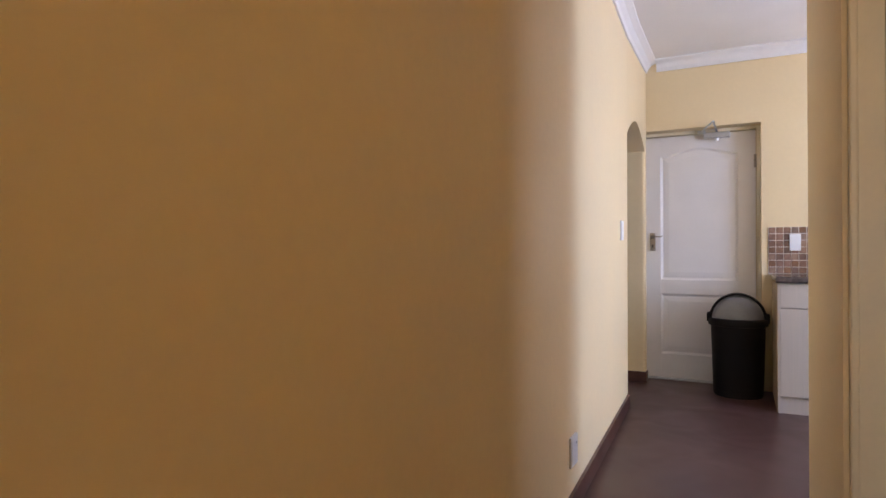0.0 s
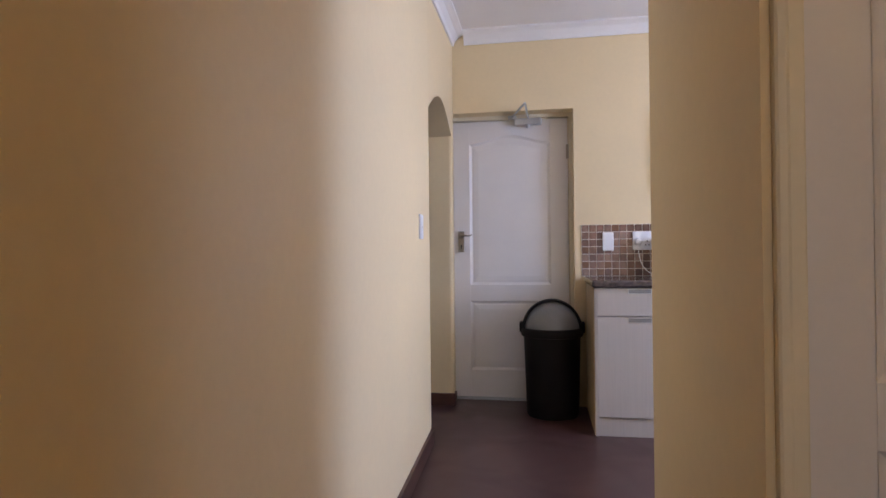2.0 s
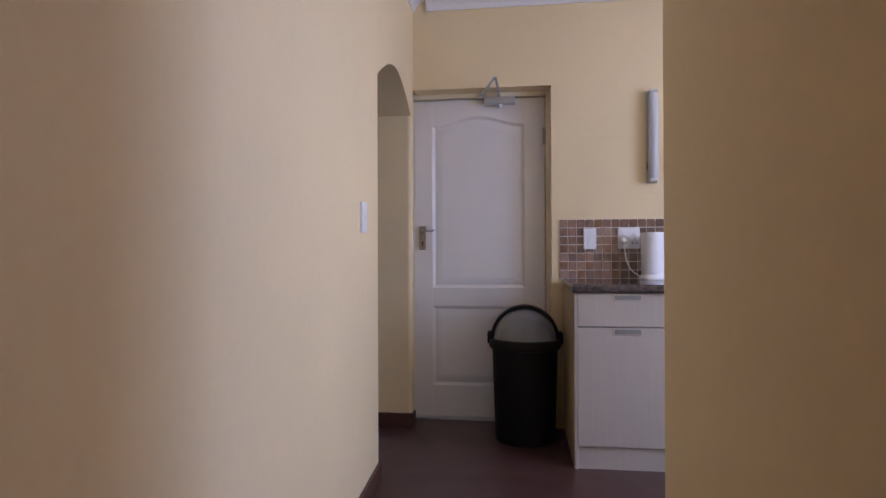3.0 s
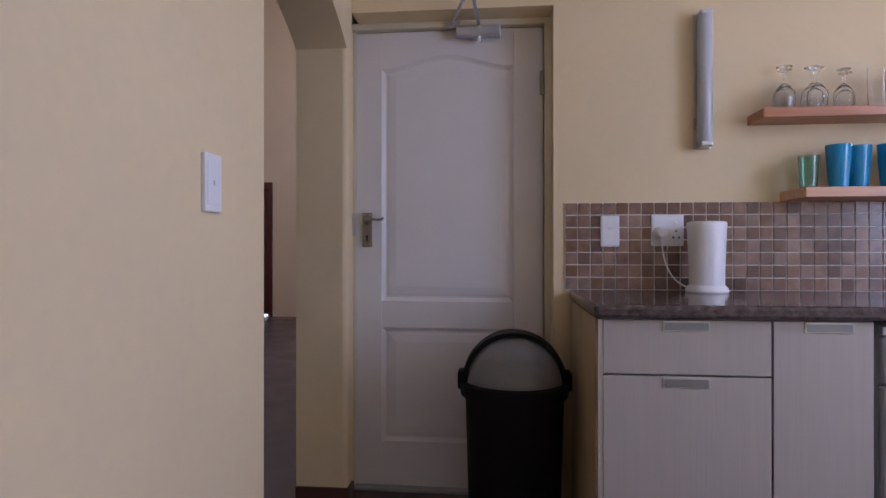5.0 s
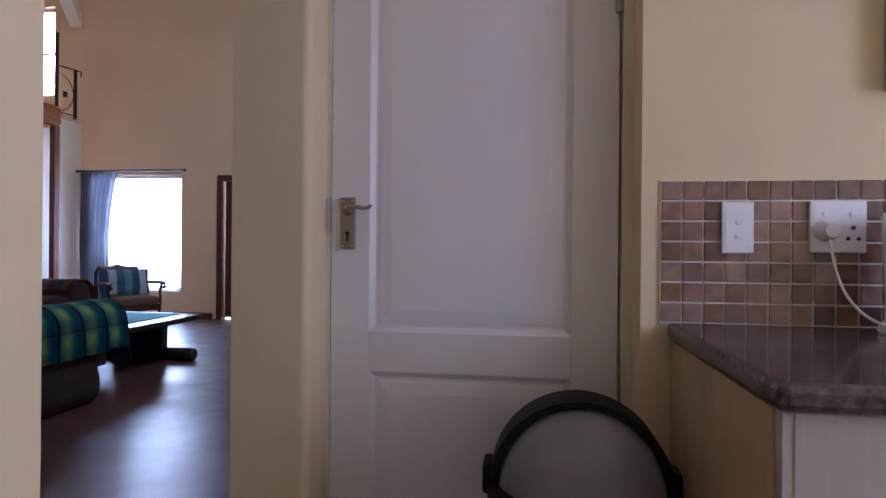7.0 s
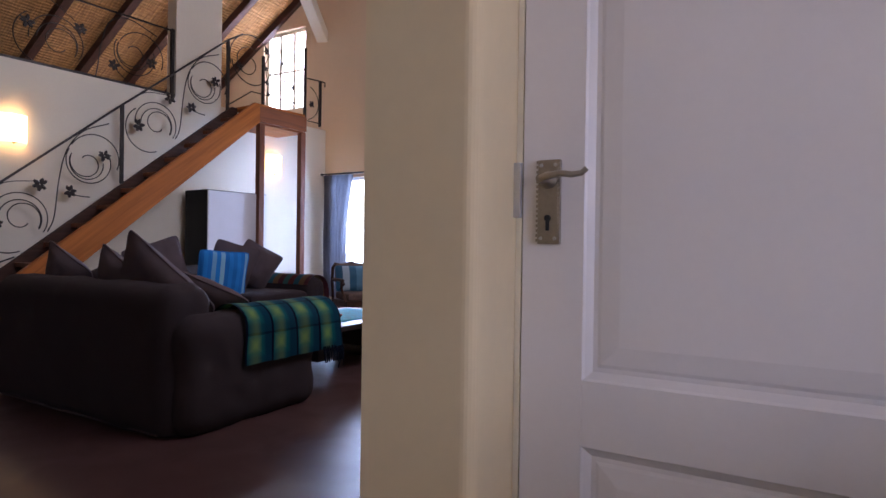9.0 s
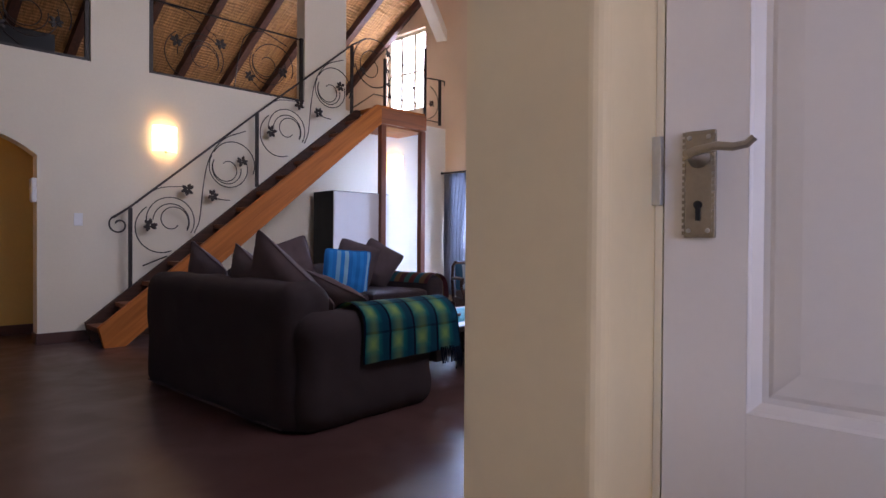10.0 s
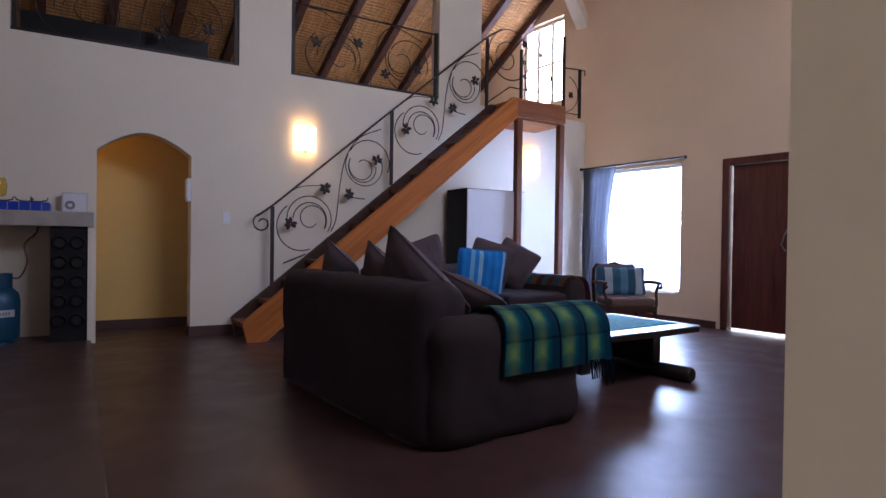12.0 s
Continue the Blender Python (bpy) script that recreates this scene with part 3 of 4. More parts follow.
kd = panel_door("door_kitchen", 0.813, 1.99, "white moulded panel door, closed, beside the arch")
lock_set(kd)
bm = box(-0.014, -0.001, 0.0, 0.012, 1.10, 1.20, bevel=0.001)
part("strike_plate", bm, STEEL, kd, "bright steel strike plate")
for z in (1.70, 0.22):
    bm = box(0.800, 0.822, -0.004, 0.010, z, z + 0.10, bevel=0.002)
    tube([(0.814, -0.004, z), (0.814, -0.004, z + 0.1)], 0.006, 8, bm)
    part("hinge", bm, BRASS, kd, "dull brass hinge")
bm = box(-0.012, 0.845, -0.02, 0.05, 1.995, 2.02)
box(0.818, 0.845, -0.02, 0.05, 0, 1.995, bm=bm)
box(-0.013, -0.002, 0.012, 0.05, 0, 1.995, bm=bm)
structure("trim_door_frame", bm, FRAMEW, "cream painted door frame", category="door frame")
structure("door_sill", box(0.0, 0.82, -0.03, 0.05, 0.0, 0.010), STEEL, "thin metal door threshold", category="threshold")
structure("wall_behind_door", box(-0.2, 1.1, 0.10, 0.2, 0, 2.3), PLASTER, "plain wall closing the recess")

dc = thing("door_closer", "grey metal door closer with folded arm over the door", "door closer")
part("body", box(0.445, 0.635, -0.045, 0.0, 1.945, 1.99, bevel=0.006), STEEL, dc)
part("spindle", lathe([(0, 1.925), (0.014, 1.925), (0.016, 1.945), (0, 1.945)], 14, cx=0.54, cy=-0.022), STEEL, dc, smooth=True)
part("main_arm", tube([(0.54, -0.022, 1.996), (0.53, -0.42, 2.0)], 0.008, 6), STEEL, dc)
part("fore_arm", tube([(0.53, -0.42, 2.0), (0.43, -0.045, 2.0)], 0.007, 6), STEEL, dc)
part("bracket", box(0.40, 0.46, -0.035, -0.02, 1.985, 2.012, bevel=0.002), STEEL, dc)

pd = panel_door("door_passage", 0.80, 2.03, "white moulded panel door, closed, in the passage")
pd.matrix_world = pose(1.078, -3.135, 0) @ Matrix.Diagonal((1.02, 1, 1, 1))
bm = box(0.95, 0.972, -3.372, -3.20, 0, 2.06, bevel=0.006)
box(0.962, 1.060, -3.20, -3.06, 0, 2.06, bevel=0.004, bm=bm)
box(1.903, 1.93, -3.372, -3.06, 0, 2.06, bevel=0.003, bm=bm)
box(1.03, 1.903, -3.372, -3.06, 2.035, 2.06, bm=bm)
structure("trim_passage_frame", bm, FRAMEW, "cream painted door frame", category="door frame")
structure("wall_behind_passage_door", box(1.0, 2.1, -3.0, -2.9, 0, 2.3), PLASTER, "plain wall closing the recess")


def plank_door():
    d = thing("door_front", "dark red-brown wooden plank door, nearly shut", "door")
    d["kind"] = "structure"
    for i in range(5):
        x = -3.855 + i * 0.1655
        part("plank", box(x, x + 0.1648, 6.47, 6.505, 0.03, 2.012, bevel=0.0012), REDW, d)
    part("pull_handle", tube([(-3.24, 6.465, 0.98), (-3.26, 6.42, 1.05), (-3.22, 6.40, 1.16), (-3.17, 6.42, 1.26), (-3.165, 6.465, 1.36)], 0.009, 6), STEEL, d, "bright curved pull handle", smooth=True)
    part("latch", box(-3.12, -3.09, 6.44, 6.47, 1.0, 1.12, bevel=0.004), IRON, d)


plank_door()
bm = box(-3.96, -3.875, 6.40, 6.52, 0, 2.10, bevel=0.006)
box(-3.02, -2.95, 6.40, 6.52, 0, 2.10, bevel=0.006, bm=bm)
box(-3.875, -3.02, 6.40, 6.52, 2.015, 2.10, bevel=0.006, bm=bm)
structure("trim_front_frame", bm, REDW, "dark red-brown wooden door frame", category="door frame")

# ---- windows ----


def window(name, x0, x1, z0, z1, cols, label, mat, rows=1):
    w = thing(name, label, "window")
    w["kind"] = "structure"
    y = 6.50
    bm = box(x0, x0 + 0.05, y, y + 0.05, z0, z1, bevel=0.004)
    box(x1 - 0.05, x1, y, y + 0.05, z0, z1, bevel=0.004, bm=bm)
    box(x0 + 0.05, x1 - 0.05, y, y + 0.05, z0, z0 + 0.05, bm=bm)
    box(x0 + 0.05, x1 - 0.05, y, y + 0.05, z1 - 0.05, z1, bm=bm)
    for i in range(1, cols):
        x = x0 + (x1 - x0) * i / cols
        box(x - 0.025, x + 0.025, y + 0.002, y + 0.048, z0 + 0.05, z1 - 0.05, bm=bm)
    for i in range(1, rows):
        z = z0 + (z1 - z0) * i / rows
        box(x0 + 0.05, x1 - 0.05, y + 0.004, y + 0.046, z - 0.015, z + 0.015, bm=bm)
    part("window_frame", bm, mat, w)
    part("window_sill", box(x0 + 0.003, x1 - 0.003, 6.415, 6.5, z0 - 0.0, z0 + 0.015, bevel=0.004), PALE, w)
    for i in range(cols):
        a, b = x0 + (x1 - x0) * i / cols, x0 + (x1 - x0) * (i + 1) / cols
        p = part("pane", box(a + 0.03, b - 0.03, y + 0.02, y + 0.025, z0 + 0.03, z1 - 0.03), PANE, w)
        p.visible_shadow = False
    return w


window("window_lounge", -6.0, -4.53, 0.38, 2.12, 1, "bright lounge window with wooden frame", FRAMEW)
window("window_loft", -7.62, -6.64, 3.32, 4.70, 3, "bright loft window with thin bars", FRAMEW, 2)
SKYGLOW = glow("bright_sky_backdrop", (0.88, 0.94, 1.0), 5.0)
structure("backdrop", box(-60, 60, 60, 60.2, -0.3, 40), SKYGLOW, "bright hazy sky and distance outside")
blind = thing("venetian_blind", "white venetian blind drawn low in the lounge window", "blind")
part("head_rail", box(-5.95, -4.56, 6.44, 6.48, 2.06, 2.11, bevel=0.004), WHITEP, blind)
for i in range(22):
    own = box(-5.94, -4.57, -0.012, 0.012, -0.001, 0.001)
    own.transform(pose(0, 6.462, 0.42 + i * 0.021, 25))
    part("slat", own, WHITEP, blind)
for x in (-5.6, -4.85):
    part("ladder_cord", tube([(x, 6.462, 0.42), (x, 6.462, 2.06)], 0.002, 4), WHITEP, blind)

# ---- kitchen things ----


def cabinet(name, x0, x1, fronts, label, side=False):
    """A base unit with its fronts as (z0, z1, pull) and pulls let into the top edge."""
    c = thing(name, label, "cabinet")
    part("body", box(x0 + 0.002, x1 - 0.002, -0.765, -0.16, 0.10, 0.838), CAB, c)
    part("plinth", box(x0, x1, -0.775, -0.70, 0.0, 0.105), CAB, c)
    for z0, z1, px in fronts:
        f = part("drawer_front" if z1 - z0 < 0.3 else "door", box(x0 + 0.003, x1 - 0.003, -0.79, -0.767, z0, z1, bevel=0.0015), CAB, c)
        h = part("pull", box(px - 0.065, px + 0.065, -0.7935, -0.789, z1 - 0.032, z1 - 0.002, bevel=0.001), STEEL, f, "recessed brushed steel pull")
        # flat plate; its dark colour stands for the shade in the hollow
        part("pull_hollow_shade", box(px - 0.061, px + 0.061, -0.7945, -0.7938, z1 - 0.029, z1 - 0.007), PULLIN, h)
    if side:
        part("end_panel", box(x0 - 0.016, x0 + 0.001, -0.765, -0.15, 0.0, 0.838, bevel=0.001), CABSIDE, c, "tan end panel")
        part("edge_strip", box(x0 - 0.012, x0 + 0.004, -0.788, -0.766, 0.0, 0.838, bevel=0.001), CAB, c)
    return c


cabinet("drawer_cabinet", 0.93, 1.40, [(0.682, 0.838, 1.165), (0.11, 0.676, 1.165)], "pale wood-grain base cabinet with drawer and steel pulls", True)
cabinet("door_cabinet", 1.40, 1.67, [(0.11, 0.838, 1.55)], "pale wood-grain base cabinet with single tall door")
dw = thing("dishwasher", "grey-white freestanding dishwasher under the worktop", "dishwasher")
part("body", box(1.69, 2.29, -0.76, -0.17, 0.02, 0.82, bevel=0.006), ENAMEL, dw)
part("door", box(1.692, 2.288, -0.80, -0.762, 0.08, 0.66, bevel=0.008), ENAMEL, dw)
part("control_panel", box(1.692, 2.288, -0.80, -0.762, 0.668, 0.80, bevel=0.008), ENAMEL, dw)
part("top_cover", box(1.688, 2.292, -0.795, -0.17, 0.803, 0.826, bevel=0.004), ENAMEL, dw)
part("badge", box(1.765, 1.80, -0.8025, -0.80, 0.742, 0.752), GREYP, dw)
part("foot_plate", box(1.70, 2.28, -0.75, -0.72, 0.0, 0.08), GREYP, dw)
cabinet("end_cabinet", 2.31, 3.18, [(0.11, 0.838, 2.5)], "pale wood-grain base cabinet beside the dishwasher")

wt = tagged(part("worktop", box(0.905, 3.19, -0.815, YK - 0.006, 0.842, 0.882, bevel=0.012), GRANITE), "polished brown speckled granite worktop", "worktop")

bn = thing("bullet_bin", "black plastic bin with grey flap standing before the door", "bin")
bn.matrix_world = pose(0.685, -0.345, 0)
bm = lathe([(0, 0.012), (0.150, 0.012), (0.160, 0.0), (0.166, 0.02), (0.180, 0.50), (0.184, 0.53)], 36)
part("body", bm, BLACKP, bn, smooth=True)
part("rim", lathe([(0.176, 0.505), (0.196, 0.51), (0.2, 0.53), (0.196, 0.556), (0.182, 0.562), (0.176, 0.54)], 36), BLACKP, bn, smooth=True)
# hood: an arched band over the flap
R, n = 0.192, 32
outer = [(R * math.cos(math.pi * i / n), 0.548 + R * math.sin(math.pi * i / n)) for i in range(n + 1)]
inner = [((R - 0.020) * math.cos(math.pi * i / n), 0.548 + (R - 0.012) * math.sin(math.pi * i / n)) for i in range(n + 1)]
part("hood", prism(outer + inner[::-1], "y", -0.05, 0.06, bevel=0.003), BLACKP, bn, smooth=True)
bm = bmesh.new()
rows = []
for j in range(15):
    b = -math.pi / 2 + math.pi * j / 14
    row = []
    for i in range(29):
        a = math.pi * i / 28
        row.append(bm.verts.new((0.171 * math.cos(a), 0.165 * math.sin(b) * (0.25 + 0.75 * math.sin(a)), 0.552 + 0.172 * math.sin(a) * max(0.0, math.cos(b)) ** 0.45)))
    rows.append(row)
for a, b in zip(rows, rows[1:]):
    for i in range(28):
        bm.faces.new((a[i], a[i + 1], b[i + 1], b[i]))
part("swing_flap", bm, GREYP, bn, "grey swing flap", smooth=True)
for sgn in (-1, 1):
    part("pivot", box(sgn * 0.195 - 0.012, sgn * 0.195 + 0.012, -0.035, 0.035, 0.528, 0.596, bevel=0.008), BLACKP, bn)


def switch_plate(name, w, h, label, m, rockers):
    s = thing(name, label, "switch", m)
    part("plate", box(-w / 2, w / 2, -0.011, 0.0, -h / 2, h / 2, bevel=0.003), WHITEP, s)
    part("inset", box(-w / 2 + 0.008, w / 2 - 0.008, -0.0125, -0.0112, -h / 2 + 0.015, h / 2 - 0.015, bevel=0.0005), WHITEP, s)
    for x, z in rockers:
        part("rocker", box(x - 0.006, x + 0.006, -0.0165, -0.0125, z - 0.005, z + 0.005, bevel=0.001), WHITEP, s)
    return s


switch_plate("wall_switch", 0.072, 0.122, "white double light switch on brown tiles", pose(1.063, YK - 0.008, 1.112), [(0, 0.012), (0, -0.022)])
switch_plate("passage_switch", 0.072, 0.122, "white light switch on cream wall", pose(left(-1.363), -1.363, 1.178, 0, 0, 90), [(0, 0.0)])
switch_plate("low_socket", 0.10, 0.12, "white low wall socket on cream wall", pose(left(-2.83), -2.83, 0.25, 0, 0, 90), [(0.02, 0.03)])
so = switch_plate("wall_socket", 0.122, 0.122, "white three-pin wall socket with plug in use", pose(1.282, YK - 0.008, 1.115), [(-0.03, 0.028), (0.03, 0.028)])
# black discs on the plate paint the shade of the pin holes
for x, z in ((0.02, -0.028), (0.042, -0.028), (0.031, -0.003)):
    bm = lathe([(0, 0), (0.0042, 0), (0.0042, 0.003), (0, 0.003)], 10)
    bm.transform(pose(x, -0.0125, z, 90))
    part("pin_hole", bm, HOLESHADE, so)
pg = thing("plug", "white three-pin plug with flex in the socket", "plug", pose(1.252, YK - 0.021, 1.105))
bm = lathe([(0.0, 0.04), (0.016, 0.04), (0.021, 0.03), (0.024, 0.012), (0.026, 0.0), (0, 0)], 18)
bm.transform(pose(0, 0, 0, 90))
part("body", bm, WHITEP, pg, smooth=True)
cp = []
for i in range(25):
    s = i / 24
    a = (1.25 + 0.13 * s ** 2.2, YK - 0.05 - 0.10 * s, 1.09 - 0.198 * (1 - (1 - s) ** 2.1))
    cp.append((a[0] - 1.252, a[1] - (YK - 0.021), a[2] - 1.105))
part("flex", tube(cp, 0.0033, 6), WHITEP, pg, smooth=True)

kt = thing("towel_holder", "white cylindrical worktop canister on round base", "canister", pose(1.392, -0.27, 0.882) @ Matrix.Diagonal((0.88, 0.88, 0.96, 1)))
bm = lathe([(0, 0.0), (0.082, 0.0), (0.086, 0.006), (0.082, 0.018), (0.074, 0.026), (0.070, 0.030)], 40)
part("base", bm, WHITEP, kt, smooth=True)
bm = lathe([(0.070, 0.024), (0.071, 0.10), (0.077, 0.24), (0.079, 0.262), (0.076, 0.270), (0.066, 0.272), (0.058, 0.268), (0.02, 0.266), (0, 0.266)], 40)
part("body", bm, WHITEP, kt, smooth=True)

tl = thing("tube_light", "unlit frosted tube lamp upright on kitchen wall", "wall lamp")
bm = lathe([(0.0, 1.452), (0.024, 1.452), (0.028, 1.46), (0.028, 1.932), (0.024, 1.94), (0, 1.94)], 20, cx=1.415, cy=YK - 0.042)
part("tube", bm, DIFFUSER, tl, smooth=True)
part("back_plate", box(1.384, 1.446, YK - 0.012, YK, 1.43, 1.96, bevel=0.002), STEEL, tl, "chrome back plate")
for z0, z1 in ((1.432, 1.453), (1.939, 1.958)):
    part("end_cap", box(1.392, 1.438, YK - 0.068, YK - 0.012, z0, z1, bevel=0.006), STEEL, tl, "chrome end cap")


def wall_shelf(x0, z0, depth, mat, label):
    ob = part("wall_shelf", box(x0, 2.5, YK - depth, YK, z0, z0 + 0.036, bevel=0.003), mat)
    tagged(ob, label, "shelf")


wall_shelf(1.585, 1.52, 0.15, SHELFW, "red-brown wooden wall shelf holding clear glasses")
wall_shelf(1.705, 1.225, 0.20, SHELFL, "light brown wooden wall shelf holding coloured tumblers")


def tumbler(name, x, y, z, r0, r1, h, mat, label, cat="glass"):
    ob = part(name, lathe([(0, 0), (r0, 0), (r0 * 0.5 + r1 * 0.5 + 0.001, h * 0.5), (r1, h), (r1 - 0.0025, h), (r0 * 0.5 + r1 * 0.5 - 0.0015, h * 0.5), (r0 - 0.003, 0.008), (0, 0.008)], 20), mat, smooth=True)
    ob.matrix_world = pose(x, y, z)
    tagged(ob, label, cat, "glasses on the wall shelves")


def goblet(x, y, z, k=1.0):
    prof = [(0, 0), (0.026, 0), (0.026, 0.002), (0.008, 0.008), (0.004, 0.02), (0.004, 0.055), (0.016, 0.066), (0.034, 0.09), (0.037, 0.115), (0.031, 0.16), (0.0295, 0.16), (0.0355, 0.115), (0.0325, 0.091), (0.014, 0.069), (0, 0.066)]
    ob = part("wine_glass", lathe([(r * k, h * k) for r, h in prof], 20), CLEAR, smooth=True)
    ob.matrix_world = pose(x, y, z + 0.16 * k) @ pose(0, 0, 0, 180)
    tagged(ob, "clear wine glass upside down on the upper shelf", "glass", "glasses on the wall shelves")


for i, (x, k) in enumerate(((1.68, 0.92), (1.70, 1.08), (1.795, 0.95), (1.80, 1.05), (1.885, 0.9), (1.915, 0.9))):
    goblet(x, -0.238 if i % 2 == 0 else -0.19, 1.556, k)
for x, h in ((2.01, 0.15), (2.075, 0.135), (2.165, 0.195), (2.255, 0.19), (2.34, 0.17)):
    tumbler("tumbler", x, -0.225, 1.556, 0.030, 0.034, h, CLEAR, "clear straight drinking glass on upper shelf")
tumbler("green_tumbler", 1.757, -0.25, 1.261, 0.028, 0.035, 0.123, GREENG, "pale green drinking glass on lower shelf")
for i in range(5):
    tumbler("blue_tumbler", 1.861 + i * 0.084 + (0.01 if i > 1 else 0), -0.25 + 0.03 * (i % 2), 1.261, 0.031, 0.043, 0.16, BLUEG, "bright blue plastic tumbler on lower shelf")

pl = thing("ceiling_lamp", "round warm ceiling lamp in the passage", "ceiling lamp", pose(1.9, -5.2, HK))
part("base", lathe([(0, 0), (0.09, 0), (0.09, -0.03), (0.03, -0.04), (0, -0.04)], 24), WHITEP, pl, smooth=True)
part("holder", lathe([(0.022, -0.04), (0.025, -0.10), (0, -0.10)], 16), WHITEP, pl)

# ---- lounge: stairs ----
SL = 0.80


def zt(u):
    return 1.51 + SL * (u - 2.8)


st = thing("staircase", "orange pine open staircase with dark treads and landing", "stairs", MW)
# wall-side stringer takes DARKW, painting the shade on its inner face
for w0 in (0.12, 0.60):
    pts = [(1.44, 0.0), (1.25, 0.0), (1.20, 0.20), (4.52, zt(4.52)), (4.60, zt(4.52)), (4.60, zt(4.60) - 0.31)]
    part("stringer", prism(pts, "x", w0, w0 + 0.06, bevel=0.004), PINE if w0 > 0.3 else DARKW, st, "" if w0 > 0.3 else "stringer along the wall, darkened for shade")
for i in range(13):
    z = 0.19 + i * 0.2085
    u = 2.8 + (z - 1.51) / SL + 0.06
    part("tread", box(0.18, 0.60, u, u + 0.27, z - 0.045, z, bevel=0.004), POSTW, st)
part("landing_deck", box(0.10, 0.62, 4.60, 5.42, 2.85, 2.895), PINE, st)
part("landing_fascia", box(0.62, 0.655, 4.602, 5.42, 2.65, 2.86, bevel=0.004), FASCIA, st, "red-brown landing fascia")
part("landing_soffit", box(0.02, 0.62, 4.60, 5.42, 2.62, 2.65), FASCIA, st)
for u in (4.60, 5.32):
    part("post", box(0.575, 0.655, u, u + 0.085, 0, 2.63, bevel=0.005), POSTW, st, "tall red-brown wooden landing post")


def spiral(c, r0, r1, a0, a1, n=30):
    out = []
    for i in range(n + 1):
        s = i / n
        a = radians(a0 + (a1 - a0) * s)
        r = r0 + (r1 - r0) * s
        out.append((0, c[0] + r * math.cos(a), c[1] + r * math.sin(a)))
    return out


def leaf_cluster(c, size, par, seed):
    """Small hammered iron leaves round a point."""
    rnd = random.Random(seed)
    bm = bmesh.new()
    for k in range(6):
        a = 2 * math.pi * k / 6 + 0.6 * rnd.random()
        own = bmesh.new()
        bmesh.ops.create_icosphere(own, subdivisions=1, radius=size * 0.5)
        own.transform(Matrix.Translation((0.01 * rnd.uniform(-1, 1), c[0] + size * 0.6 * math.cos(a), c[1] + size * 0.6 * math.sin(a))) @ Matrix.Rotation(a, 4, "X") @ Matrix.Diagonal((0.35, 1.2, 0.7, 1)))
        merge(bm, own)
    return part("iron_leaf", bm, IRON, par)


def scroll_panel(par, u0, z0, u1, z1, seed, k=1.0):
    """Iron scrollwork hung below a rail from (u0, z0) to (u1, z1): two nested scrolls joined by an S-shaped stem."""
    L, sl = u1 - u0, (z1 - z0) / (u1 - u0)
    w = L / 1.435

    def at(du, dz):
        return (0, u0 + du * w, z0 + sl * du * w + dz * k)

    def scroll(du, dz, r0, r1, a0, a1, thick):
        c = at(du, dz)
        part("scroll", tube(spiral((c[1], c[2]), r0 * k, r1 * k, a0, a1, 30), thick, 5), IRON, par)

    def leafy(du, dz, size, n):
        c = at(du, dz)
        leaf_cluster((c[1], c[2]), size, par, seed + n)

    # lower scroll, opening downwards
    scroll(0.32, -0.49, 0.272, 0.272, 125, 292, 0.0065)
    scroll(0.415, -0.486, 0.26, 0.255, -32, 186, 0.006)
    scroll(0.42, -0.50, 0.20, 0.192, -30, 176, 0.006)
    scroll(0.434, -0.50, 0.185, 0.080, -32, 318, 0.006)
    part("tendril", tube(flow([at(0.13, 0.0), at(0.30, -0.035), at(0.56, -0.22)]), 0.006, 5, taper=0.3), IRON, par)
    leafy(0.20, -0.36, 0.066, 0)
    leafy(0.60, -0.285, 0.066, 1)
    # stem between the two
    part("stem", tube(flow([at(0.675, -0.84), at(0.735, -0.73), at(0.78, -0.36), at(0.853, -0.11), at(1.02, -0.02), at(1.29, -0.12)]), 0.0065, 5), IRON, par)
    # upper scroll, opening upwards
    scroll(1.137, -0.408, 0.267, 0.267, 152, -22, 0.0065)
    scroll(1.083, -0.404, 0.24, 0.23, 150, 378, 0.006)
    scroll(1.066, -0.408, 0.19, 0.165, 150, 366, 0.006)
    scroll(1.060, -0.403, 0.185, 0.075, 150, 492, 0.006)
    leafy(1.245, -0.455, 0.062, 2)
    leafy(0.889, -0.58, 0.062, 3)
    part("tendril", tube(flow([at(0.92, -0.64), at(1.0, -0.72), at(1.09, -0.80)]), 0.006, 5), IRON, par)


sr = thing("stair_railing", "dark wrought-iron stair railing with scrolls and leaves", "railing", MW @ pose(0.15, 0, 0))
NEWELS = [(1.625, 0.64, 0.75), (3.06, 1.83, 0.79), (4.465, 2.83, 0.94)]
for u, z, h in NEWELS:
    part("post", box(-0.018, 0.018, u - 0.018, u + 0.018, z - 0.12, z + h, bevel=0.003), IRON, sr)
part("handrail_scroll", tube(spiral((1.515, 1.205), 0.105, 0.035, 100, 520, 34), 0.009, 6), IRON, sr)
part("handrail", tube([(0, 1.46, 1.28), (0, 1.625, 1.40), (0, 3.06, 2.62), (0, 4.465, 3.78), (0, 4.7, 3.93)], 0.012, 6), IRON, sr)
part("lower_bar", tube([(0, 1.75, zt(1.75) + 0.10), (0, 2.0, zt(1.9) + 0.08)], 0.008, 6), IRON, sr)
part("lower_bar", tube([(0, 4.465, 2.9), (0, 4.85, 3.17), (0, 5.85, 3.17)], 0.008, 6), IRON, sr)
scroll_panel(sr, 1.625, 1.40, 3.06, 2.62, 1)
scroll_panel(sr, 3.06, 2.62, 4.465, 3.78, 21)
part("scroll", tube(spiral((4.85, 3.60), 0.36, 0.33, 200, -170, 34), 0.008, 5), IRON, sr)
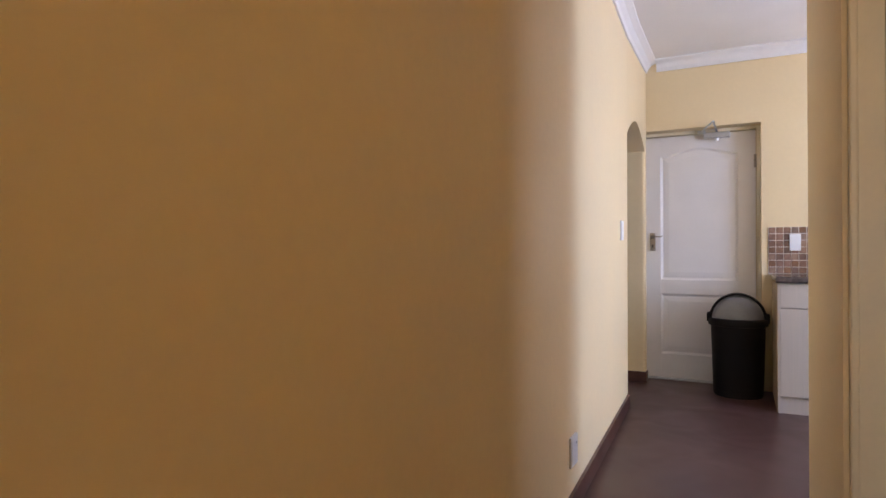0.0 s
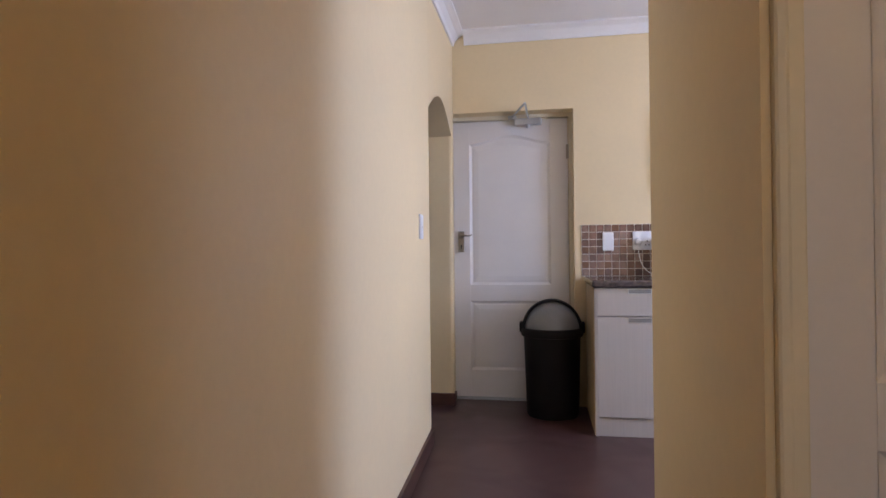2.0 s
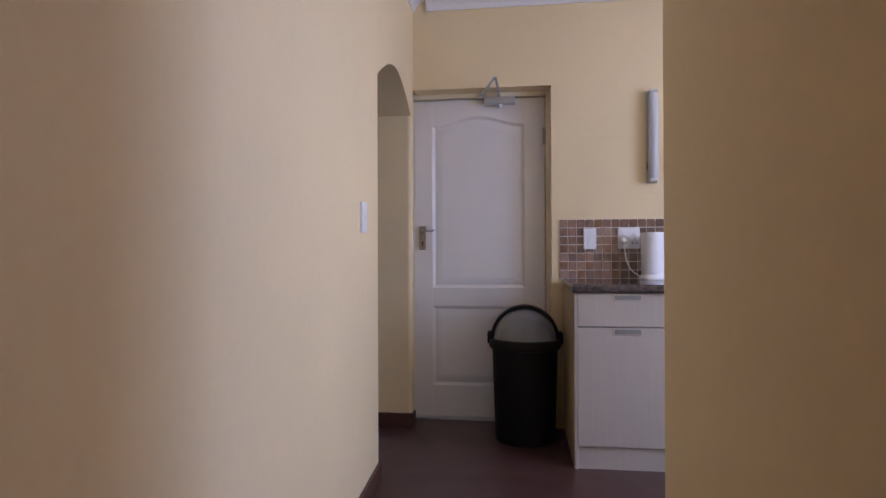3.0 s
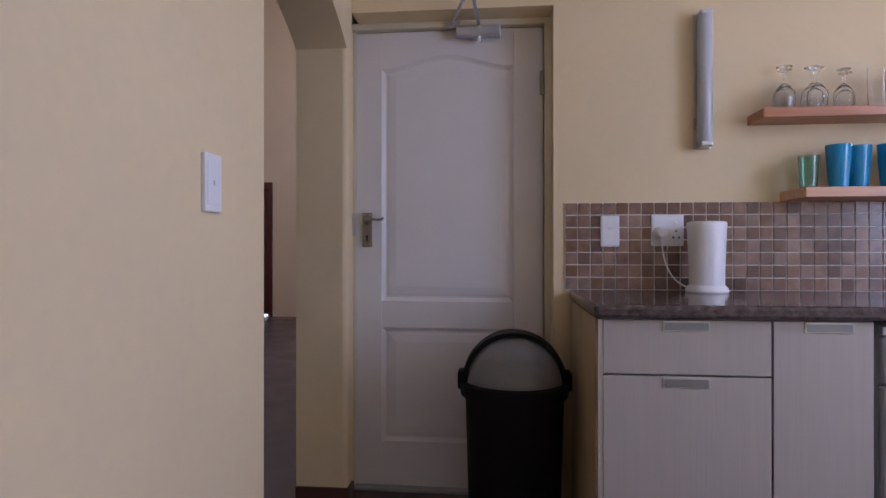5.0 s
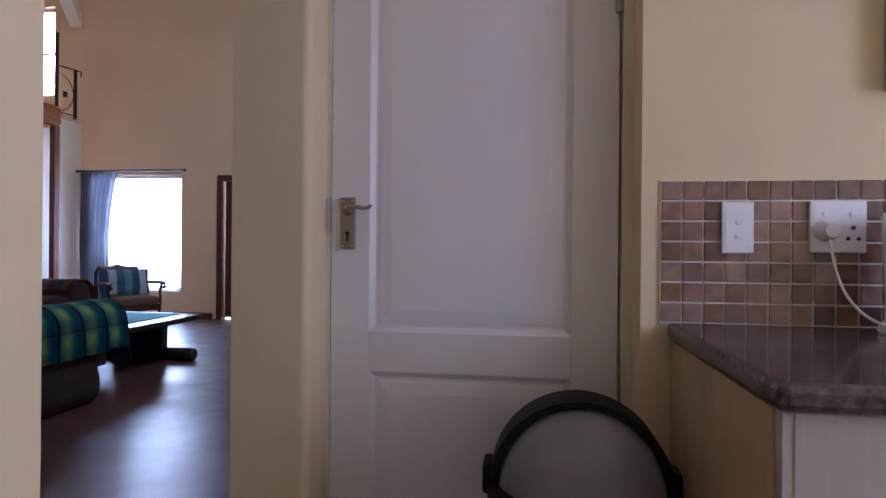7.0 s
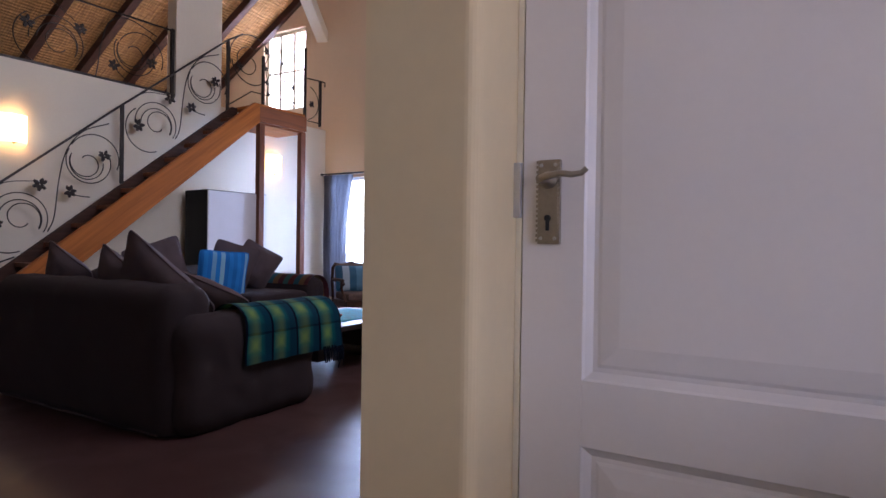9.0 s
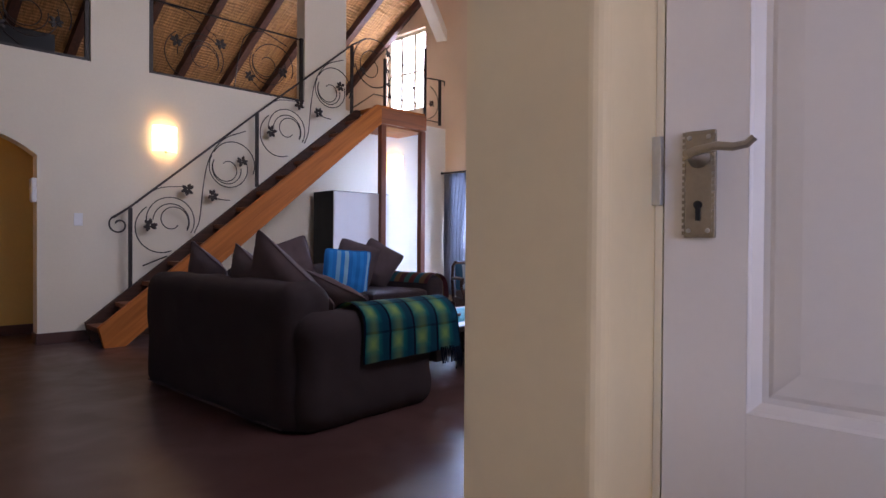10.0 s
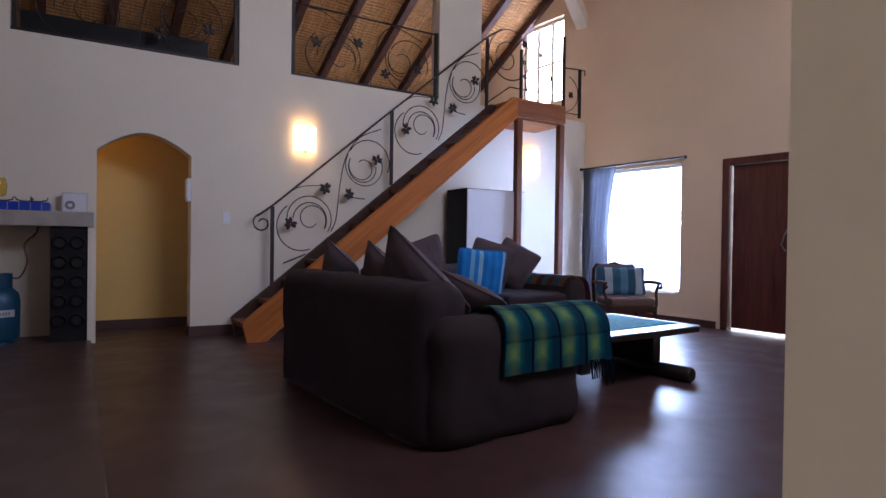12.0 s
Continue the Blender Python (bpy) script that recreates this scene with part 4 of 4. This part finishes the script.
part("scroll", tube(spiral((4.80, 3.55), 0.24, 0.09, 60, 420, 34), 0.007, 5), IRON, sr)
leaf_cluster((4.65, 3.47), 0.05, sr, 5)
leaf_cluster((5.1, 3.8), 0.05, sr, 6)
for u, h in ((5.05, 3.72), (5.84, 4.06)):
    part("post", box(-0.018, 0.018, u - 0.018, u + 0.018, 2.9, h, bevel=0.003), IRON, sr)
part("tendril", tube([(0, 5.1, 3.0), (0, 5.14, 3.3), (0, 5.08, 3.6), (0, 5.15, 3.75)], 0.006, 5), IRON, sr)
part("tendril", tube([(0, 5.4, 3.17), (0, 5.44, 3.5), (0, 5.38, 3.9)], 0.006, 5), IRON, sr)
for u, z in ((5.12, 3.35), (5.1, 3.55), (5.15, 3.2), (5.42, 3.45), (5.4, 3.7), (5.6, 3.4)):
    leaf_cluster((u, z), 0.035, sr, int(u * 100))
part("post", box(-0.018, 0.018, 6.14, 6.176, 2.9, 3.62, bevel=0.003), IRON, sr)
part("handrail", tube([(0, 5.84, 3.6), (0, 6.16, 3.62), (0, 6.26, 3.62), (0, 6.26, 3.55)], 0.010, 6), IRON, sr)
part("scroll", tube(spiral((5.86, 3.25), 0.28, 0.25, -80, 70, 18), 0.006, 5), IRON, sr)
part("lower_bar", tube([(0, 5.84, 2.95), (0, 6.16, 2.95)], 0.008, 6), IRON, sr)
leaf_cluster((5.98, 3.22), 0.05, sr, 77)


def loft_rail(u0, u1, seed):
    r = thing("loft_railing", "dark wrought-iron scroll railing in the loft opening", "railing", MW @ pose(-0.04, 0, 0), "loft railings")
    for u in (u0 + 0.03, u1 - 0.03):
        part("post", box(-0.02, 0.02, u - 0.02, u + 0.02, ZL - 0.005, ZL + 0.85, bevel=0.003), IRON, r)
    part("handrail", tube([(0, u0, ZL + 0.83), (0, u1 + 0.06, ZL + 0.83)], 0.012, 6), IRON, r)
    part("lower_bar", box(-0.03, 0.03, u0 + 0.004, u1 - 0.004, ZL, ZL + 0.03), IRON, r)
    scroll_panel(r, u0 + 0.05, ZL + 0.82, u1 - 0.05, ZL + 0.82, seed, 1.05)


loft_rail(-0.72, 1.29, 100)
loft_rail(1.86, 3.81, 200)
lb = part("loft_bench", box(-0.62, -0.24, -0.66, 1.02, ZL - 0.01, ZL + 0.27, bevel=0.01), BLACKW)
lb.matrix_world = MW
tagged(lb, "long black bench standing in the loft", "bench")


def wall_lamp(u, z, label):
    w = thing("wall_lamp", label, "wall lamp", wl(0, u, z), "lit wall lamps")
    n = 18
    bm = bmesh.new()
    pts = [(0.012 + 0.10 * math.sin(math.pi * i / n), -0.13 * math.cos(math.pi * i / n)) for i in range(n + 1)]
    inn = [(p[0] * 0.94 if p[0] > 0.02 else p[0], p[1] * 0.95) for p in pts]
    prism(pts + inn[::-1], "z", -0.13, 0.15, bm)
    part("shade", bm, SHADE, w, "glowing warm shade", smooth=True)
    part("back_plate", box(0, 0.012, -0.06, 0.06, -0.09, 0.09, bevel=0.003), BRASS, w)
    part("finial", lathe([(0, -0.15), (0.012, -0.145), (0.018, -0.125), (0.01, -0.112), (0.03, -0.102), (0, -0.102)], 14, cx=0.06), BRASS, w, smooth=True)
    m = wl(0.07, u, z)
    lamp("wall_lamp_bulb", "POINT", m, 1.1, (1.0, 0.62, 0.27), radius=0.04)


wall_lamp(2.02, 2.17, "lit wall lamp with curved shade beside stairs")
wall_lamp(5.36, 2.20, "lit wall lamp with curved shade under landing")
s1 = switch_plate("lounge_switch", 0.08, 0.13, "white light switch on pale wall", wl(0, 1.175, 1.255, 90), [(0, 0.01)])
s2 = switch_plate("arch_switch", 0.12, 0.24, "white switch box inside the arch", wl(-0.07, 0.82, 1.535) @ Matrix.Diagonal((1, 3.4, 1, 1)), [(0, 0.01)])

# ---- lounge: bar ----
bc = thing("bar_counter", "thick grey bar counter on a white pier with bottle rack", "counter", MW)
part("top", box(0.0, 0.52, -3.2, -0.055, 1.115, 1.245, bevel=0.01), STONE, bc, "thick grey concrete top")
part("pier", box(0.0, 0.485, -0.105, -0.065, 0.10, 1.115, bevel=0.003), PALE, bc)
bm = box(0.12, 0.46, -0.385, -0.105, 0.10, 1.115)
rk = part("bottle_rack", bm, BLACKW, bc, "black clay bottle rack")
for i in range(5):
    for j in range(2):
        c = (-0.315 + j * 0.135, 0.975 - i * 0.172)
        own = lathe([(0.036, 0.0), (0.05, 0.0), (0.058, 0.012), (0.062, 0.03), (0.05, 0.034), (0.044, 0.03), (0.038, 0.004)], 16)
        own.transform(Matrix.Translation((0.455, c[0], c[1])) @ Matrix.Rotation(radians(90), 4, "Y"))
        pp = part("pipe", own, BLACKP, rk, smooth=True)
        # black disc painting the shade inside the pipe
        own = lathe([(0, 0), (0.042, 0), (0.042, 0.003), (0, 0.003)], 16)
        own.transform(Matrix.Translation((0.4605, c[0], c[1])) @ Matrix.Rotation(radians(90), 4, "Y"))
        part("hole", own, HOLESHADE, rk)
gb = thing("gas_bottle", "blue steel gas bottle under the bar counter", "gas bottle", wl(0.3, -0.76, 0.10))
part("body", lathe([(0, 0.02), (0.13, 0.02), (0.155, 0.05), (0.158, 0.36), (0.145, 0.43), (0.09, 0.49), (0.05, 0.505), (0, 0.505)], 28), GASB, gb, smooth=True)
part("foot_ring", lathe([(0.12, 0), (0.13, 0), (0.13, 0.04), (0.12, 0.04)], 28), GASB, gb)
part("collar", lathe([(0.095, 0.47), (0.1, 0.47), (0.1, 0.60), (0.095, 0.60)], 20), GASB, gb, smooth=True)
part("valve", lathe([(0, 0.5), (0.02, 0.5), (0.02, 0.57), (0.03, 0.58), (0.03, 0.6), (0, 0.6)], 12), BRASS, gb)
bm = bmesh.new()
prism([(0.1595 * math.cos(radians(a)), 0.1595 * math.sin(radians(a))) for a in range(-50, 51, 5)] + [(0.1585 * math.cos(radians(a)), 0.1585 * math.sin(radians(a))) for a in range(50, -51, -5)], "z", 0.235, 0.295, bm)
part("label_band", bm, PAPER, gb, "white printed label")
bm = bmesh.new()
for k in range(9):
    a = -30 + k * 7.5
    prism([(0.161 * math.cos(radians(a + d)), 0.161 * math.sin(radians(a + d))) for d in (0, 2.5, 5)] + [(0.1598 * math.cos(radians(a + d)), 0.1598 * math.sin(radians(a + d))) for d in (5, 2.5, 0)], "z", 0.25, 0.278, bm)
part("label_print", bm, GREYP, gb)
hs = part("gas_hose", tube(flow([(0.32, -0.74, 0.70), (0.3, -0.62, 0.66), (0.28, -0.56, 0.8), (0.26, -0.58, 0.95), (0.25, -0.50, 1.05), (0.25, -0.48, 1.114)]), 0.008, 6), REDW, smooth=True)
hs.matrix_world = MW
tagged(hs, "thin brown gas hose under the counter", "hose")
gs = thing("gas_stove", "blue two-plate camping gas stove on bar counter", "stove", wl(0.22, -0.66, 1.245))
part("body", box(-0.16, 0.24, -0.30, 0.27, 0.0, 0.075, bevel=0.006), STOVE, gs)
for k in range(7):
    part("front_rib", box(0.2405, 0.2445, -0.27 + k * 0.08, -0.267 + k * 0.08, 0.004, 0.07), STEEL, gs)
for y in (-0.12, 0.13):
    bm = lathe([(0.05, 0.075), (0.09, 0.078), (0.085, 0.09), (0.05, 0.09)], 16, cx=0.05, cy=y)
    for a in range(4):
        t = a * math.pi / 2
        tube([(0.05 + 0.05 * math.cos(t), y + 0.05 * math.sin(t), 0.085), (0.05 + 0.11 * math.cos(t), y + 0.11 * math.sin(t), 0.10), (0.05 + 0.12 * math.cos(t), y + 0.12 * math.sin(t), 0.125)], 0.006, 5, bm)
    part("burner", bm, IRON, gs)
gl = part("storm_glass", lathe([(0.055, 0), (0.07, 0.02), (0.075, 0.10), (0.06, 0.16), (0.057, 0.16), (0.072, 0.10), (0.067, 0.022), (0.052, 0.003)], 20), glass("amber_glass", (0.95, 0.80, 0.35), 0.05), smooth=True)
gl.matrix_world = wl(0.27, -0.78, 1.37)
tagged(gl, "amber glass lamp chimney standing on the stove", "lamp")
bx = thing("card_box", "grey printed box leaning on bar counter", "box", wl(0.12, -0.205, 1.245))
part("carton", box(-0.04, 0.0, -0.105, 0.105, 0.0, 0.195, bevel=0.004), PAPER, bx)
part("print", box(0.0005, 0.002, -0.09, 0.09, 0.015, 0.18), GREYB, bx)
own = lathe([(0.018, 0), (0.042, 0), (0.042, 0.003), (0.018, 0.003)], 16)
own.transform(Matrix.Translation((0.002, -0.04, 0.075)) @ Matrix.Rotation(radians(90), 4, "Y"))
part("printed_ring", own, GREYP, bx)

# ---- lounge: furniture ----
s = thing("sofa", "dark brown slip-covered sofa with loose cushions", "sofa")
part("base", soft_box(-4.2, -2.42, 1.02, 1.90, 0.03, 0.40, 0.07, 12), SOFA, s, smooth=True)
part("backrest", soft_box(-4.24, -2.36, 0.92, 1.24, -0.02, 0.81, 0.11, 18, 0.016), SOFA, s, smooth=True)
for x0, x1 in ((-4.30, -4.02), (-2.58, -2.28)):
    a = soft_box(x0, x1, 0.98, 2.02, -0.02, 0.655, 0.12, 20, 0.02, seed=x0)
    part("armrest", a, SOFA, s, smooth=True)
for x0, x1 in ((-4.01, -3.31), (-3.29, -2.60)):
    part("seat_cushion", soft_box(x0, x1, 1.2, 1.93, 0.38, 0.54, 0.06, 10, 0.012, seed=x0), SOFA, s, smooth=True)
part("hem_piping", tube([(-4.2, 0.945, 0.02), (-3.4, 0.935, 0.02), (-2.45, 0.945, 0.02)], 0.006, 5), CUSH, s)

s = thing("sofa", "dark brown slip-covered sofa below the stairs", "sofa")
part("base", soft_box(-5.15, -4.28, 2.12, 4.10, 0.03, 0.38, 0.07, 12, seed=5), SOFA, s, smooth=True)
part("backrest", soft_box(-5.25, -4.98, 2.05, 4.15, 0.02, 0.80, 0.11, 14, 0.018, seed=6), SOFA, s, smooth=True)
for y0, y1 in ((2.0, 2.28), (3.98, 4.28)):
    part("armrest", soft_box(-5.18, -4.20, y0, y1, 0.02, 0.67, 0.13, 12, 0.015, seed=y0), SOFA, s, smooth=True)
for y0, y1 in ((2.29, 3.12), (3.14, 3.97)):
    part("seat_cushion", soft_box(-5.0, -4.20, y0, y1, 0.36, 0.53, 0.06, 10, 0.012, seed=y0), SOFA, s, smooth=True)


def cushion(x, y, z, rx, ry, rz, w, h, d, mat, label, seed):
    ob = part("cushion", pillow(w, h, d, seed), mat, smooth=True)
    ob.matrix_world = pose(x, y, z, rx, ry, rz)
    tagged(ob, label, "cushion", "cushions on the sofas")


BRN = "large dark brown cushion propped on the sofa"
cushion(-3.98, 1.30, 0.71, 14, 24, 3, 0.56, 0.54, 0.20, CUSH, BRN, 1)
cushion(-3.34, 1.29, 0.71, 14, 24, -3, 0.52, 0.52, 0.20, CUSH, BRN, 2)
cushion(-2.88, 1.27, 0.70, 18, 34, 10, 0.82, 0.54, 0.22, CUSH, BRN, 3)
cushion(-2.74, 1.54, 0.64, 40, 20, 20, 0.54, 0.42, 0.20, CUSH, BRN, 4)
cushion(-4.88, 2.58, 0.79, 0, -18, 76, 0.56, 0.52, 0.18, CUSH, BRN, 5)
cushion(-4.50, 3.03, 0.72, 8, 4, 66, 0.50, 0.50, 0.15, BLUESTRIPE, "bright blue striped woven cushion on sofa", 6)
cushion(-4.82, 3.42, 0.80, 16, 14, 74, 0.52, 0.50, 0.18, CUSH, BRN, 7)
cushion(-4.80, 3.72, 0.78, 18, 26, 78, 0.52, 0.50, 0.18, CUSH, BRN, 8)


def drape(profile, y0, y1, mat, name, label, axis="y", seed=0, thick=0.012):
    """A cloth laid over a shape: profile of (across, height) swept along an axis."""
    bm = bmesh.new()
    uvl = bm.loops.layers.uv.new("UVMap")
    n = 18
    d = [0]
    for a, b in zip(profile, profile[1:]):
        d.append(d[-1] + math.hypot(b[0] - a[0], b[1] - a[1]))
    g = []
    for i, (a, z) in enumerate(profile):
        row = []
        for j in range(n + 1):
            s = y0 + (y1 - y0) * j / n
            k = noise.noise(Vector((a * 5, s * 6, z * 5 + seed)))
            fold = 0.014 * k + 0.010 * math.sin(s * 26 + seed) * (d[i] / d[-1])
            sk = 0.05 * (d[i] / d[-1]) * (1 if j > n / 2 else -0.4) * abs(2 * j / n - 1)
            p = (a + abs(fold), s + sk, z + abs(fold) * 0.6)
            row.append(bm.verts.new(p if axis == "y" else (p[1], p[0], p[2])))
        g.append(row)
    for i in range(len(g) - 1):
        for j in range(n):
            q = [(i, j), (i + 1, j), (i + 1, j + 1), (i, j + 1)]
            f = bm.faces.new([g[a][b] for a, b in q])
            for lp, (a, b) in zip(f.loops, q):
                lp[uvl].uv = ((y1 - y0) * b / n, d[a])
    bmesh.ops.solidify(bm, geom=bm.faces[:], thickness=thick)
    ob = part("cloth", bm, mat, smooth=True)
    t = thing(name, label, "throw")
    ob.parent = t
    return t


arc = [(-2.62, 0.56), (-2.60, 0.62)]
arc += [(-2.43 + 0.165 * math.cos(radians(a)), 0.535 + 0.145 * math.sin(radians(a))) for a in range(165, -1, -15)]
arc += [(-2.262, 0.535 - 0.022 * k) for k in range(1, 10)]
th = drape(arc, 1.38, 2.16, PLAID, "tartan_throw", "green and blue tartan throw over the sofa arm", seed=3)
bm = bmesh.new()
rnd = random.Random(4)
for k in range(46):
    y = 2.17 + rnd.uniform(-0.01, 0.03)
    x = -2.60 + 0.35 * k / 45
    z = 0.62 - 0.05 * rnd.random() if k < 30 else 0.5 - 0.012 * (k - 30)
    tube([(x, y, z), (x + rnd.uniform(-0.01, 0.01), y + 0.025, z - 0.05), (x + rnd.uniform(-0.02, 0.02), y + 0.02, z - 0.13)], 0.0035, 4, bm)
for k in range(30):
    y = 1.98 + 0.2 * rnd.random()
    tube([(-2.25, y + 0.03, 0.36), (-2.245, y + 0.04 + rnd.uniform(-0.01, 0.01), 0.31), (-2.25, y + 0.05, 0.25)], 0.0035, 4, bm)
part("fringe", bm, PLAID, th)
arc = [(4.0, 0.58)] + [(4.13 + 0.155 * math.cos(radians(a)), 0.54 + 0.15 * math.sin(radians(a))) for a in range(165, -1, -15)] + [(4.29, 0.52 - 0.03 * k) for k in range(5)]
drape(arc, -4.95, -4.25, PATCH, "patchwork_throw", "red and blue patchwork cloth over sofa arm", axis="x", seed=8)

# table
tb = thing("coffee_table", "low near-black wooden slab table with trestle feet", "table")
bm = prism([(-3.50, 2.36), (-2.60, 2.32), (-2.55, 2.42), (-2.545, 3.0), (-2.53, 3.58), (-2.57, 3.66), (-3.44, 3.70), (-3.52, 3.1)], "z", 0.365, 0.41, bevel=0.012)
part("tabletop", bm, TABLEW, tb)
for y, x1 in ((3.44, -2.50), (2.62, -3.05)):
    part("slab_leg", box(-3.30, -2.80, y - 0.05, y + 0.05, 0.10, 0.365, bevel=0.008), TABLEW, tb)
    own = lathe([(0, 0), (0.05, 0), (0.058, 0.01), (0.058, x1 + 3.51), (0.05, x1 + 3.52), (0, x1 + 3.52)], 16)
    own.transform(pose(-3.52, y, 0.058, 0, 90))
    part("foot_pole", own, TABLEW, tb, smooth=True)
rn = part("table_runner", box(-3.34, -2.72, 2.45, 3.58, 0.4105, 0.416, bevel=0.001), TEAL)
tagged(rn, "teal patterned runner lying on the table", "runner")
bw = part("wooden_tray", prism([(-0.22, 0.02), (-0.18, 0.0), (0.12, 0.0), (0.2, 0.035), (0.24, 0.09), (0.22, 0.09), (0.18, 0.045), (0.11, 0.015), (-0.17, 0.012), (-0.21, 0.03)], "y", -0.09, 0.09), REDW, smooth=False)
bw.matrix_world = pose(-3.12, 3.02, 0.416, 0, 0, 145)
tagged(bw, "curved dark wooden tray on the table", "tray")

# armchair, facing the table
ac = thing("armchair", "carved dark wood armchair with upholstered seat and back", "armchair", pose(-4.57, 5.33, 0, 0, 0, 60) @ Matrix.Scale(0.9, 4))
part("seat", soft_box(-0.30, 0.30, -0.32, 0.26, 0.33, 0.46, 0.05, 8), UPHOL, ac, smooth=True)
part("seat_rail", box(-0.32, 0.32, -0.33, 0.28, 0.26, 0.345, bevel=0.01), DARKW, ac)
own = soft_box(-0.27, 0.27, -0.04, 0.04, 0, 0.42, 0.035, 8)
own.transform(pose(0, 0.27, 0.45, -10))
part("backrest", own, UPHOL, ac, smooth=True)
bm = tube([(-0.31, 0.27, 0.30), (-0.32, 0.30, 0.6), (-0.30, 0.34, 0.80), (-0.26, 0.35, 0.86), (-0.16, 0.355, 0.84), (0, 0.355, 0.88), (0.16, 0.355, 0.84), (0.26, 0.35, 0.86), (0.30, 0.34, 0.80), (0.32, 0.30, 0.6), (0.31, 0.27, 0.30)], 0.024, 8)
part("back_frame", bm, DARKW, ac, smooth=True)
for sgn in (-1, 1):
    bm = tube([(sgn * 0.32, 0.28, 0.62), (sgn * 0.36, 0.05, 0.64), (sgn * 0.37, -0.18, 0.645), (sgn * 0.37, -0.30, 0.64), (sgn * 0.37, -0.33, 0.60), (sgn * 0.37, -0.29, 0.58)], 0.024, 8)
    tube([(sgn * 0.37, -0.24, 0.63), (sgn * 0.355, -0.20, 0.52), (sgn * 0.335, -0.26, 0.42), (sgn * 0.325, -0.28, 0.33)], 0.02, 8, bm)
    part("arm", bm, DARKW, ac, smooth=True)
    part("front_leg", tube([(sgn * 0.29, -0.29, 0.28), (sgn * 0.315, -0.32, 0.16), (sgn * 0.29, -0.29, 0.06), (sgn * 0.31, -0.33, 0.0)], 0.026, 8, taper=0.3), DARKW, ac, smooth=True)
    part("rear_leg", tube([(sgn * 0.30, 0.26, 0.30), (sgn * 0.30, 0.32, 0.0)], 0.024, 8, taper=0.3), DARKW, ac, smooth=True)
ob = part("cushion", pillow(0.60, 0.36, 0.14, 11), GREYSTRIPE, smooth=True)
ob.matrix_world = pose(-4.65, 5.37, 0.585, -14, 0, 52)
tagged(ob, "grey and blue patterned cushion on the armchair", "cushion", "cushions on the sofas")

# cupboard below the stairs
cb = thing("cupboard", "tall cupboard with black side and grey front", "cupboard", wl(0.12, 3.88, 0, 0))
part("body", box(0, 0.46, 0.0, 0.90, 0.0, 1.70, bevel=0.004), BLACKW, cb)
for a, b in ((0.006, 0.894),):
    part("door", box(0.461, 0.478, a, b, 0.03, 1.69, bevel=0.002), GREYB, cb, "grey cupboard door")

# curtain
cu = thing("curtain", "blue-grey curtain gathered on a dark rod", "curtain")
part("rod", tube([(-6.16, 6.34, 2.17), (-4.44, 6.34, 2.17)], 0.014, 8), IRON, cu, smooth=True)
for x in (-6.17, -4.43):
    part("finial", lathe([(0, -0.025), (0.02, -0.015), (0.026, 0), (0.02, 0.015), (0, 0.025)], 12, cx=x, cy=6.34), IRON, cu, smooth=True).location.z = 2.17
for x in (-6.1, -4.5):
    part("bracket", tube([(x, 6.42, 2.17), (x, 6.34, 2.17)], 0.008, 6), IRON, cu)
bm = bmesh.new()
cols = []
for i in range(61):
    s = i / 60
    col = []
    for j in range(15):
        z = 2.15 - 1.95 * j / 14
        x = -6.12 + (0.58 - 0.10 * math.sin(math.pi * j / 14) - 0.06 * j / 14) * s
        y = 6.34 + 0.035 * math.sin(s * 46 + 0.25 * math.sin(j * 0.6)) + 0.012 * noise.noise(Vector((s * 5, z * 2, 0)))
        col.append(bm.verts.new((x, y, z)))
    cols.append(col)
for a, b in zip(cols, cols[1:]):
    for j in range(14):
        bm.faces.new((a[j], b[j], b[j + 1], a[j + 1]))
bmesh.ops.solidify(bm, geom=bm.faces[:], thickness=0.004)
part("cloth", bm, CURTAIN, cu, smooth=True)

# ---- tiles of the splashback, last ----
bk = structure("splashback", box(0.888, 3.19, YK - 0.005, YK, 0.878, 1.226), GROUT, "brown mosaic tile splashback with pale grout", category="splashback")
P = 0.0492
tm = box(-P / 2 + 0.0022, P / 2 - 0.0022, -0.004, 0, -P / 2 + 0.0022, P / 2 - 0.0022, bevel=0.0012, seg=1)
tile0 = part("tile", tm, TILE, bk)
tile0.location = (0.890 + P / 2, YK - 0.005, 0.882 + P / 2)
for i in range(46):
    for j in range(7):
        if i + j == 0:
            continue
        if i < 32:
            o = new("tile", tile0.data)
            o.parent = bk
            o.location = (0.890 + P * (i + 0.5), YK - 0.005, 0.882 + P * (j + 0.5))
